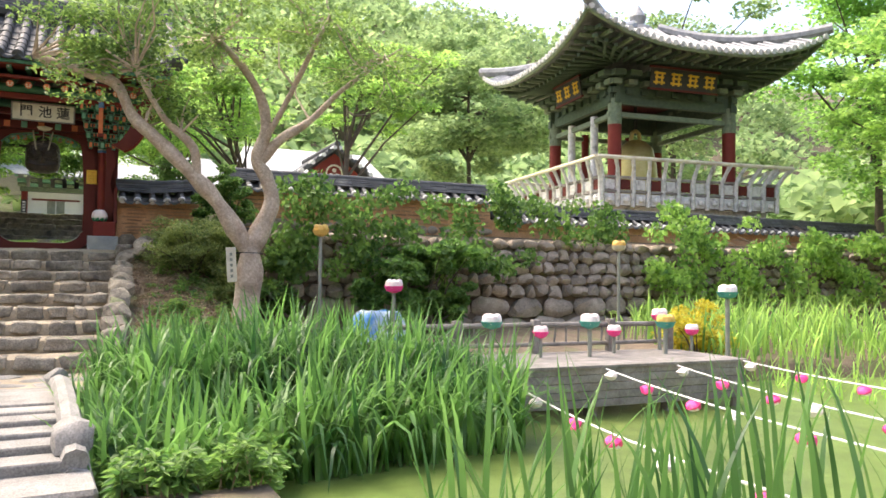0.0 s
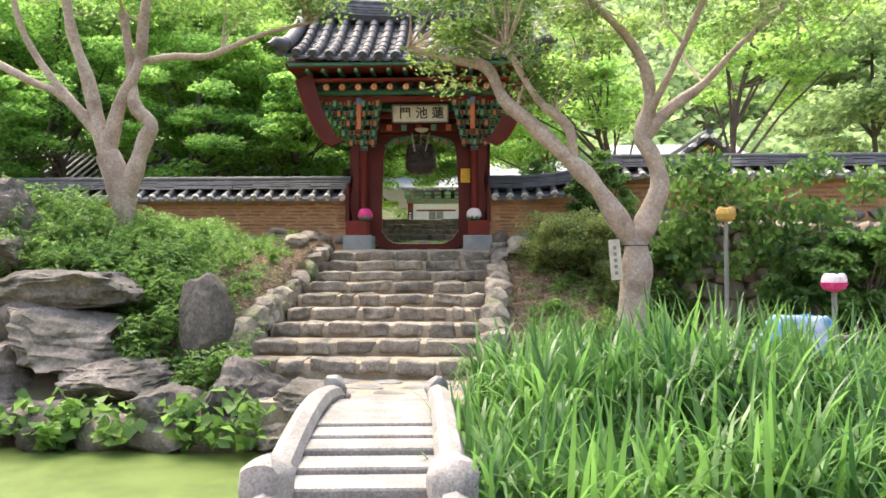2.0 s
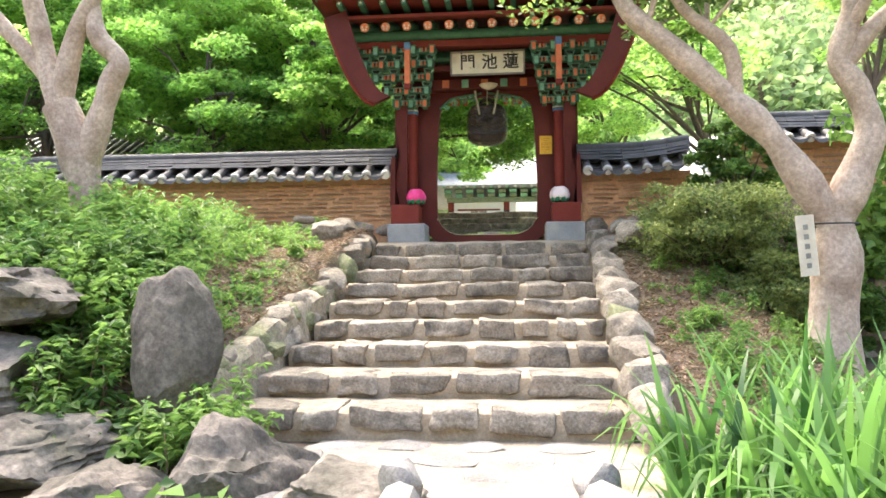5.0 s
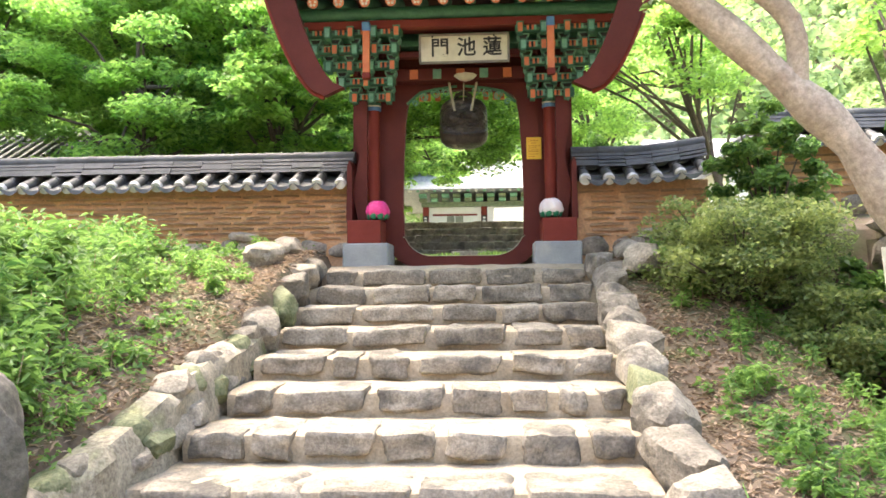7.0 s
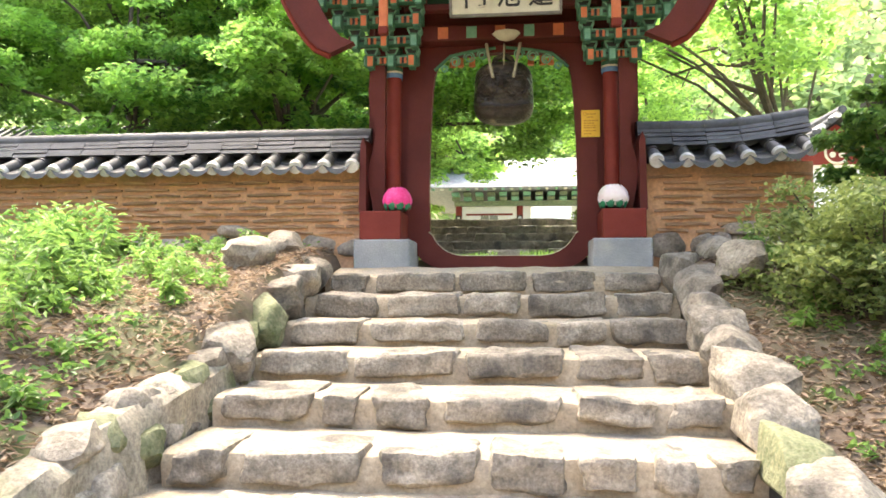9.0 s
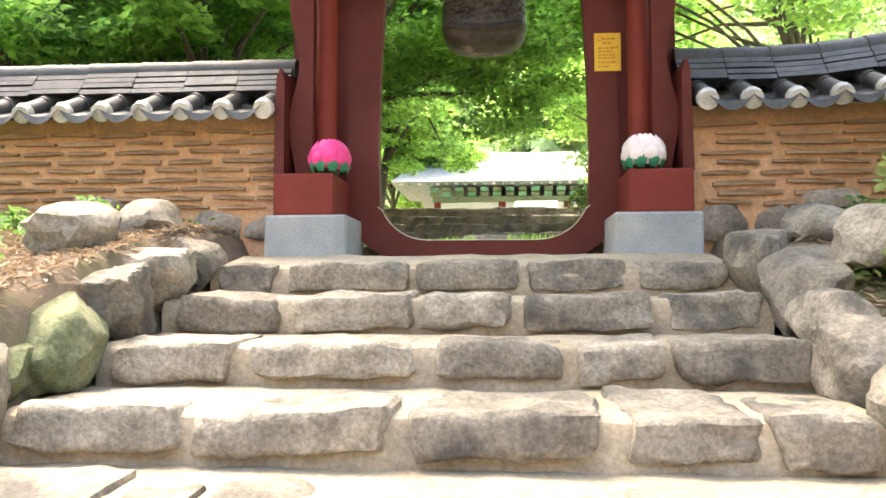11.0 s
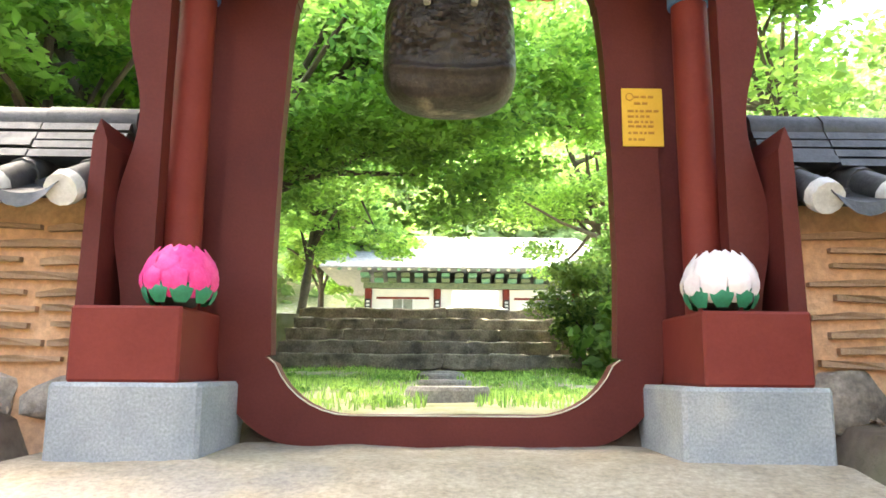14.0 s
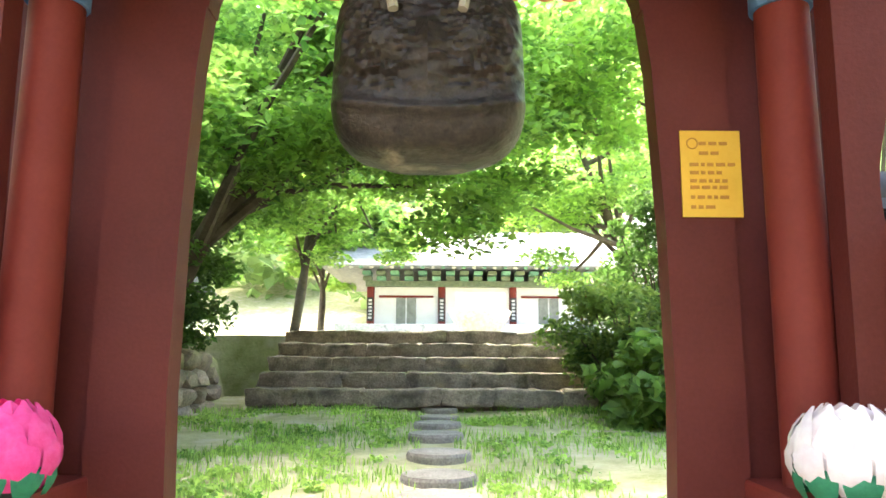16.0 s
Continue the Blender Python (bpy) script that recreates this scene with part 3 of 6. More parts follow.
def build_gate():
    g = thing("gate", "red wooden temple gate with painted eaves and dark tiled roof", "gate")
    for s in (-1, 1):
        a, b = sorted((s * 0.84, s * 1.375))
        part("base_stone", Shape().box(a, b, 0.0, 0.62, 1.55, 2.0, c=0.015), GRANITE, g, "grey granite base block")
        a, b = sorted((s * 0.93, s * 1.325))
        part("red_box", Shape().box(a, b, 0.02, 0.55, 2.0, 2.27, c=0.01), RED_BRIGHT, g, "brick-red wooden box")
        part("column", Shape().tube([(s * 1.075, 0.38, 2.0), (s * 1.06, 0.38, 3.62)], [0.082, 0.076], 20), RED_BRIGHT, g, "round red column", smooth=True)
        for i, (mt, h) in enumerate(((BLUE, 0.045), (CREAM, 0.02), (GREEN_PAINT, 0.04), (ORANGE, 0.05), (BLUE, 0.05), (TEAL, 0.035), (GREEN_PAINT, 0.06))):
            z = 3.62 + sum((0.045, 0.02, 0.04, 0.05, 0.05, 0.035, 0.06)[:i])
            wave = Shape().lathe([(0.086, 0), (0.089, 0.004), (0.089, h)], (s * 1.06, 0.38, z), 20)
            part("painted_band", wave, mt, g, smooth=True)
        # wavy side board
        out = []
        for i in range(25):
            z = 2.27 + 1.55 * i / 24
            out.append((s * (1.25 + 0.035 * math.sin((z - 2.27) * 7.6 - 1.2) + 0.05 * (z < 2.55) * (2.55 - z)), z))
        shape = [(s * 1.12, 2.27)] + out + [(s * 1.12, 3.82)]
        part("wavy_board", Shape().prism(shape if s > 0 else shape[::-1], 0.22, 0.31), RED, g, "dark red board with a wavy edge")
        part("side_board", Shape().prism([(s * 1.28, 2.27), (s * 1.35, 2.27), (s * 1.335, 2.92), (s * 1.31, 2.99), (s * 1.28, 2.9)][::s], 0.1, 0.62), RED, g)
        # curved barge board under the verge
        prof = []
        for i in range(13):
            t = i / 12
            prof.append((s * (1.40 + 0.66 * t ** 0.7), 3.52 + 1.16 * t ** 1.25))
        inner = [(x - s * (0.20 + 0.08 * i / 12), z + 0.09) for i, (x, z) in enumerate(prof)][::-1]
        part("verge_board", Shape().prism((prof + inner)[::s], -0.82, -0.72), RED, g, "curved dark red verge board")
        part("verge_rim", Shape().tube([(x + s * 0.01, -0.77, z - 0.01) for x, z in prof], 0.028, 8), RED_BRIGHT, g, smooth=True)
        part("post", Shape().box(*sorted((s * 0.90, s * 1.34)), 0.53, 0.66, 1.8, 4.5), RED, g)
    # the panel with its rounded opening, in a left and a right half
    def half(s):
        inner = [(0.0, 1.865), (0.36, 1.865)] + arc(0.36, 2.2, 0.335, -80, -22, 6) + [(0.715, 2.10), (0.69, 2.11), (0.70, 2.5), (0.69, 3.0), (0.665, 3.5), (0.645, 3.68)] + arc(0.44, 3.68, 0.20, 0, 90, 6) + [(0.0, 3.90)]
        outer = [(0.0, 4.02), (0.93, 4.02), (0.95, 2.3), (0.93, 2.1)] + arc(0.55, 2.12, 0.385, -8, -80, 7) + [(0.0, 1.735)]
        widen = 1.065 if s > 0 else 1.03
        inner = [(x * widen, z) for x, z in inner]
        pts = [(s * x, z) for x, z in inner + outer]
        return Shape().prism(pts[::-1] if s > 0 else pts, 0.50, 0.60)
    for s in (-1, 1):
        part("gate_panel", half(s), RED, g, "smooth dark red panel")
        rim = [(s * x * (1.065 if s > 0 else 1.03), 0.493, z) for x, z in [(0.0, 1.865), (0.36, 1.865)] + arc(0.36, 2.2, 0.335, -80, -22, 6) + [(0.70, 2.10)]]
        part("opening_trim", Shape().tube(rim, 0.003, 6), CREAM, g)
        # scrollwork under the lintel
        for cx, cz, r0 in ((0.18, 3.86, 0.055), (0.31, 3.84, 0.06), (0.45, 3.80, 0.055), (0.56, 3.73, 0.04)):
            sp = []
            for i in range(22):
                a = i / 21 * 3.6 * math.pi
                rr = r0 * (1 - i / 30)
                sp.append((s * (cx + rr * math.cos(a)), 0.455, cz + rr * math.sin(a)))
            part("scroll", Shape().tube(sp, 0.008, 6), TEAL, g, "pale green carved scroll", smooth=True)
        part("scroll_stem", Shape().tube([(s * 0.05, 0.455, 3.93), (s * 0.3, 0.455, 3.90), (s * 0.5, 0.455, 3.86), (s * 0.66, 0.455, 3.72)], 0.016, 6), GREEN_PAINT, g)
        # little striped drops that hang inside
        for x in (0.30, 0.42, 0.50):
            part("drop", Shape().tube([(s * x, 0.70, 3.92), (s * x, 0.70, 3.82)], [0.03, 0.035], 10), ORANGE, g)
    part("flower", Shape().lathe([(0.02, 0), (0.10, 0.03), (0.14, 0.07), (0.05, 0.09)], (0.06, 0.28, 3.94), 8), CREAM, g, "cream lotus carving", smooth=True)
    part("sill_bed", Shape().box(-0.85, 0.85, 0.12, 0.62, 1.5, 1.732, c=0.05), MORTAR, g, "sandy mortar sill")
    # beams
    part("lintel", Shape().box(-1.25, 1.25, 0.30, 0.68, 3.97, 4.12, c=0.01), RED, g)
    part("upper_beam", Shape().box(-1.5, 1.5, 0.22, 0.70, 4.38, 4.56, c=0.01), GREEN_PAINT, g)
    part("plate_beam", Shape().box(-1.9, 1.9, -0.20, -0.04, 4.42, 4.52, c=0.01), RED, g)
    part("eave_purlin", Shape().tube([(-2.0, -0.28, 4.58), (2.0, -0.28, 4.58)], 0.075, 14), GREEN_PAINT, g, smooth=True)
    part("back_panel", Shape().box(-1.0, 1.0, 0.46, 0.52, 4.02, 4.5), RED, g)
    # bracket clusters: five tiers stepping forward and outward, with cupped blocks
    for sd in (-1, 1):
        for tier in range(5):
            z, y = 3.72 + 0.155 * tier, 0.20 - 0.125 * tier
            x0, x1 = 0.80 - 0.04 * tier, min(1.30 + 0.13 * tier, 1.78)
            part("cross_arm", Shape().box(*sorted((sd * x0, sd * x1)), y, y + 0.09, z, z + 0.085, c=0.012), GREEN_PAINT, g)
            part("arm_line", Shape().box(*sorted((sd * (x0 + 0.02), sd * (x1 - 0.02))), y - 0.004, y, z + 0.034, z + 0.05), BLACK, g)
            part("arm_edge", Shape().box(*sorted((sd * (x0 + 0.01), sd * (x1 - 0.01))), y - 0.004, y, z + 0.068, z + 0.078), TEAL, g)
            part("back_beam", Shape().box(*sorted((sd * x0, sd * (x1 + 0.05))), y + 0.10, y + 0.18, z + 0.02, z + 0.13, c=0.008), RED if tier % 2 else GREEN_PAINT, g)
            count = max(2, round((x1 - x0) / 0.27) + 1)
            for e in range(count):
                bx = sd * (x0 + 0.05 + (x1 - x0 - 0.10) * e / (count - 1))
                part("bearing_block", Shape().prism([(bx - 0.045, z + 0.085), (bx + 0.045, z + 0.085), (bx + 0.068, z + 0.125), (bx + 0.068, z + 0.155), (bx - 0.068, z + 0.155), (bx - 0.068, z + 0.125)][::-1], y - 0.03, y + 0.10), TEAL, g, "pale green cupped block")
                part("block_face", Shape().prism([(bx - 0.032, z + 0.095), (bx + 0.032, z + 0.095), (bx + 0.052, z + 0.135), (bx - 0.052, z + 0.135)][::-1], y - 0.036, y - 0.03), BLACK, g)
                # arm that pushes forward under the block, striped at its end
                part("bracket_arm", Shape().prism([(bx - 0.03, z - 0.05), (bx + 0.03, z - 0.05), (bx + 0.04, z + 0.08), (bx - 0.04, z + 0.08)][::-1], y - 0.075, y + 0.05), GREEN_PAINT, g)
                part("arm_tip", Shape().box(bx - 0.026, bx + 0.026, y - 0.081, y - 0.075, z - 0.035, z + 0.06), TEAL if (e + tier) % 2 else ORANGE, g)
                if e < count - 1:
                    nx = bx + sd * (x1 - x0 - 0.10) / (count - 1)
                    for q, mt in ((0.34, ORANGE), (0.46, BLACK), (0.54, ORANGE), (0.66, TEAL)):
                        cx = bx + (nx - bx) * q
                        part("arm_stripe", Shape().box(cx - 0.012, cx + 0.012, y - 0.007, y - 0.004, z + 0.004, z + 0.066), mt, g)
        cx = sd * 1.02
        part("post_strip", Shape().box(cx - 0.04, cx + 0.04, -0.44, -0.39, 3.86, 4.42, c=0.01), ORANGE, g, "orange painted strut")
        part("painted_tip", Shape().box(cx - 0.045, cx + 0.045, -0.45, -0.38, 3.80, 3.87, c=0.01), RED_BRIGHT, g)
        part("painted_tip", Shape().box(cx - 0.045, cx + 0.045, -0.45, -0.38, 4.34, 4.44, c=0.01), BLUE, g)
    for z in (4.17, 4.30):
        part("tie_beam", Shape().box(-0.9, 0.9, 0.02, 0.12, z, z + 0.06, c=0.008), RED if z < 4.2 else GREEN_PAINT, g)
    part("eave_beam", Shape().box(-1.75, 1.75, -0.34, -0.24, 4.40, 4.49, c=0.01), RED_BRIGHT, g)
    for k in range(5):
        x = -0.56 + 0.28 * k
        part("lintel_mark", Shape().box(x - 0.05, x + 0.05, 0.293, 0.30, 3.985, 4.10), TEAL if k % 2 else ORANGE, g)
    # rafters: round below with flower ends, square flying rafters above
    for k in range(14):
        x = -1.83 + 0.2815 * k
        part("rafter", Shape().tube([(x, -0.72, 4.56), (x, 0.5, 4.98)], 0.058, 12), GREEN_PAINT, g, smooth=True)
        part("rafter_end", Shape().tube([(x, -0.722, 4.56), (x, -0.735, 4.555)], 0.058, 14), ORANGE, g)
        for j in range(5):
            a = 2 * math.pi * j / 5 + 1.57
            part("petal_mark", Shape().tube([(x + 0.031 * math.cos(a), -0.736, 4.556 + 0.031 * math.sin(a)), (x + 0.031 * math.cos(a), -0.741, 4.554 + 0.031 * math.sin(a))], 0.015, 8), CREAM, g)
        part("flying_rafter", Shape().box(x - 0.035, x + 0.035, -1.0, -0.3, 4.76, 4.83, c=0.006), GREEN_PAINT, g)
        part("rafter_dot", Shape().tube([(x, -1.003, 4.795), (x, -1.01, 4.795)], 0.016, 8), CREAM, g)
        part("rear_rafter", Shape().tube([(x, 1.72, 4.56), (x, 0.5, 4.98)], 0.058, 10), GREEN_PAINT, g, smooth=True)
    part("eave_board", Shape().box(-1.98, 1.98, -0.80, -0.66, 4.655, 4.70, c=0.006), RED_BRIGHT, g)
    part("soffit", Shape().add([(-2.0, -0.76, 4.66), (2.0, -0.76, 4.66), (2.0, 0.5, 5.08), (-2.0, 0.5, 5.08)], [(0, 1, 2, 3)]).add([(-2.0, -0.76, 4.69), (2.0, -0.76, 4.69), (2.0, 0.5, 5.11), (-2.0, 0.5, 5.11)], [(3, 2, 1, 0)]), GREEN_PAINT, g)
    part("rear_soffit", Shape().add([(-2.0, 1.76, 4.66), (2.0, 1.76, 4.66), (2.0, 0.5, 5.08), (-2.0, 0.5, 5.08)], [(3, 2, 1, 0)]).add([(-2.0, 1.76, 4.69), (2.0, 1.76, 4.69), (2.0, 0.5, 5.11), (-2.0, 0.5, 5.11)], [(0, 1, 2, 3)]), GREEN_PAINT, g)
    part("eave_edge", Shape().box(-2.15, 2.15, -1.08, -0.92, 4.845, 4.90, c=0.006), GREEN_PAINT, g)
    part("eave_edge", Shape().box(-2.12, 2.12, -1.03, -0.62, 4.825, 4.843), RED_BRIGHT, g)
    flare = lambda x: 0.11 * (abs(x) / 2.3) ** 3
    tile_roof(g, -2.28, 2.28, slope_at, 0.285, 0.088, 7, TILE, (1, -1), flare)
    fill = Shape()
    prof = [slope_at(i / 6) for i in range(7)]
    poly = [(y, z - 0.06) for y, z in prof] + [(1.0 - y, z - 0.06) for y, z in prof[::-1]][1:] + [(1.9, 4.86), (-0.95, 4.86)]
    fill.add([(-2.2, y, z) for y, z in poly] + [(2.2, y, z) for y, z in poly],
             [tuple(range(len(poly))), tuple(range(2 * len(poly) - 1, len(poly) - 1, -1))] + [(i, len(poly) + i, len(poly) + (i + 1) % len(poly), (i + 1) % len(poly)) for i in range(len(poly))])
    part("roof_bed", fill, RED, g)
    ridge = [(x, 0.5, 6.19 + 0.16 * (abs(x) / 2.0) ** 2.4) for x in np.linspace(-2.05, 2.05, 15)]
    for k in range(4):
        part("ridge_course", Shape().tube([(x, y, z + 0.055 * k) for x, y, z in ridge], [0.15 - 0.012 * k] * 15, 8), TILE, g)
    part("ridge_cap", Shape().tube([(x, y, z + 0.26) for x, y, z in ridge], 0.09, 12), TILE, g, smooth=True)
    for s in (-1, 1):
        vp = [(s * 2.2, *slope_at(i / 8)) for i in range(9)]
        part("verge_ridge", Shape().tube([(x, y, z + 0.18 + flare(2.2)) for x, y, z in vp], [0.12] * 9, 10), TILE, g, smooth=True)
        part("verge_ridge", Shape().tube([(x, 1.0 - y, z + 0.18 + flare(2.2)) for x, y, z in vp], [0.12] * 9, 10), TILE, g, smooth=True)
        part("ridge_end", Shape().tube([(s * 2.0, 0.5, 6.3), (s * 2.22, 0.5, 6.52), (s * 2.2, 0.5, 6.72)], [0.17, 0.13, 0.05], 10), TILE, g, smooth=True)
        part("verge_end", Shape().tube([(s * 2.2, -1.05, 5.2), (s * 2.34, -1.2, 5.22), (s * 2.42, -1.27, 5.16)], [0.15, 0.10, 0.04], 10), TILE, g, smooth=True)


build_gate()


def build_signboard():
    b = thing("signboard", "cream wooden name board with black brush characters under the eaves", "sign")
    m = pose(0.06, -0.13, 4.21, 97, 0, 0) @ Matrix.Scale(0.95, 4)
    part("board", Shape().box(-0.52, 0.52, -0.15, 0.15, -0.03, 0.0, m, 0.008), CREAM, b)
    for x0, x1, y0, y1 in ((-0.54, 0.54, 0.15, 0.175), (-0.54, 0.54, -0.175, -0.15), (-0.545, -0.52, -0.15, 0.15), (0.52, 0.545, -0.15, 0.15)):
        part("board_frame", Shape().box(x0, x1, y0, y1, -0.035, 0.012, m, 0.004), WOOD if y0 < 0.1 else WOOD, b)
    for ch, x in (("門", -0.29), ("池", 0.03), ("蓮", 0.34)):
        lettering("character", ch, 0.235, BLACK, b, m @ pose(x, 0.0, 0.006))
    part("hanger", Shape().tube([(-0.3, -0.16, 4.34), (-0.3, 0.0, 4.47)], 0.012, 6), BLACK, b)
    part("hanger", Shape().tube([(0.4, -0.16, 4.34), (0.4, 0.0, 4.47)], 0.012, 6), BLACK, b)


def build_gong():
    g = thing("hanging_gong", "dark worn carved drum-shaped gong with glints in its colour, hung on pale straps in the gateway", "gong")
    v, f = [], []
    n, rows = 180, 84
    for i in range(rows + 1):
        t = i / rows
        z = 3.14 + 0.62 * t
        lift = 0.04
        e = abs(2 * t - 1)
        wide = (1 - e ** 5 * 0.5) * (0.305 - 0.02 * t) * (1 - 0.22 * max(0, e - 0.9) / 0.1)
        for k in range(n):
            a = 2 * math.pi * k / n
            c, s = math.cos(a), math.sin(a)
            x = wide * math.copysign(abs(c) ** 0.62, c)
            y = wide * 0.62 * math.copysign(abs(s) ** 0.75, s)
            # two raised ringed mounds and a ridge on the face
            if s < 0:
                for ex in (-0.13, 0.13):
                    d = math.hypot(x - ex, (z - 3.49) * 1.25)
                    y -= 0.045 * max(0.0, math.cos(min(d / 0.12, 1) * math.pi / 2)) + 0.022 * math.exp(-((d - 0.125) / 0.016) ** 2)
                y -= 0.045 * math.exp(-(x / 0.045) ** 2) * math.exp(-((z - 3.44) / 0.14) ** 2)
                y -= 0.018 * math.exp(-((z - 3.27 - 0.6 * x * x) / 0.018) ** 2)
                for ex in (-0.13, 0.13):
                    d, ang = math.hypot(x - ex, (z - 3.49) * 1.25), math.atan2(z - 3.49, x - ex)
                    if 0.03 < d < 0.2:
                        y -= 0.006 * math.sin(d * 190) * math.cos(ang * 9) + 0.004 * math.sin(ang * 22)
            v.append((0.025 + x, 0.55 + y, z + lift))
    for i in range(rows):
        f += [(i * n + k, i * n + (k + 1) % n, (i + 1) * n + (k + 1) % n, (i + 1) * n + k) for k in range(n)]
    f += [tuple(range(n - 1, -1, -1)), tuple(range(rows * n, rows * n + n))]
    part("gong_body", Shape().add(v, f), BRONZE, g, smooth=True)
    for s in (-1, 1):
        part("strap", Shape().tube([(0.025 + s * 0.10, 0.34, 3.60), (0.025 + s * 0.16, 0.42, 3.92), (0.025 + s * 0.17, 0.45, 4.0)], 0.016, 6), ROPE, g, "pale strap")
    part("cord", Shape().tube([(0.03, 0.40, 3.70), (0.035, 0.45, 3.99)], 0.009, 6), ROPE, g)
    part("crown_loop", Shape().tube([(-0.08, 0.5, 3.74), (-0.05, 0.5, 3.83), (0.025, 0.5, 3.86), (0.10, 0.5, 3.83), (0.13, 0.5, 3.74)], 0.03, 8), BRONZE, g, smooth=True)


def lotus_lantern(at, petal_mat, label, scale=1.0):
    g = thing("lotus_lantern", label, "lantern", "lotus lanterns at the gate", at=at)
    part("pot", Shape().lathe([(0.055, 0), (0.07, 0.01), (0.08, 0.035), (0.085, 0.04)], n=16), BLACK, g, "black pot", smooth=True)
    core = Shape().lathe([(0.02, 0.02), (0.10, 0.055), (0.12, 0.125), (0.11, 0.20), (0.06, 0.235)], n=16)
    part("bud_core", core, petal_mat, g, smooth=True)

    def petal(a, h0, r0, L, w, open_, mat, name):
        v, f = [], []
        for i in range(6):
            t = i / 5
            ww = w * math.sin(math.pi * (0.12 + 0.80 * t)) ** 0.8 * (1 if i < 5 else 0.25)
            rr = r0 + open_ * math.sin(t * 2.2) * 0.06 - 0.055 * t * t
            for j in (-1, 0, 1):
                aa = a + j * ww / max(rr, 0.05)
                v.append(((rr + (0.006 if j == 0 else 0)) * math.cos(aa), (rr + (0.006 if j == 0 else 0)) * math.sin(aa), h0 - 0.045 + L * t))
        for i in range(5):
            f += [(3 * i, 3 * i + 1, 3 * i + 4, 3 * i + 3), (3 * i + 1, 3 * i + 2, 3 * i + 5, 3 * i + 4)]
        part(name, Shape().add(v, f), mat, g, smooth=True)
    for ring_, (h0, r0, L) in enumerate(((0.08, 0.120, 0.16), (0.115, 0.125, 0.165), (0.15, 0.118, 0.15), (0.18, 0.10, 0.13))):
        for k in range(9):
            petal(2 * math.pi * (k + 0.5 * (ring_ % 2)) / 9 + 0.1 * ring_, h0, r0, L, 0.052, 1.0 - 0.25 * ring_, petal_mat, "petal")
    for k in range(9):
        petal(2 * math.pi * k / 9 + 0.2, 0.06, 0.122, 0.125, 0.048, 0.75, SEPAL, "sepal")
    g.scale = (scale, scale, scale)
    return g


def build_notice():
    n = thing("paper_notice", "yellow paper notice with faded handwriting on the gate panel", "notice")
    part("sheet", Shape().box(0.785, 0.965, 0.492, 0.498, 3.025, 3.29), YELLOW, n)
    r = random.Random(5)
    for k, (z, w) in enumerate(((3.245, 0.09), (3.215, 0.05), (3.18, 0.13), (3.155, 0.10), (3.13, 0.12), (3.11, 0.11), (3.08, 0.13), (3.05, 0.09))):
        x = 0.81 + (0.03 if k < 2 else 0)
        while w > 0.012:
            d = r.uniform(0.01, 0.028)
            part("writing", Shape().box(x, x + d, 0.489, 0.4915, z, z + 0.010), YELLOW_INK, n)
            x += d + 0.008
            w -= d + 0.008
    part("seal", Shape().tube([(0.82 + 0.016 * math.cos(a), 0.49, 3.25 + 0.016 * math.sin(a)) for a in np.linspace(0, 6.28, 17)], 0.002, 5), YELLOW_INK, n)


build_signboard()
build_gong()
lotus_lantern((-0.98, 0.13, 2.27), PINK, "bright pink fabric lotus lantern on a red box", 0.88)
lotus_lantern((1.04, 0.13, 2.27), BLUSH, "pale pink-white fabric lotus lantern on a red box", 0.88)
build_notice()


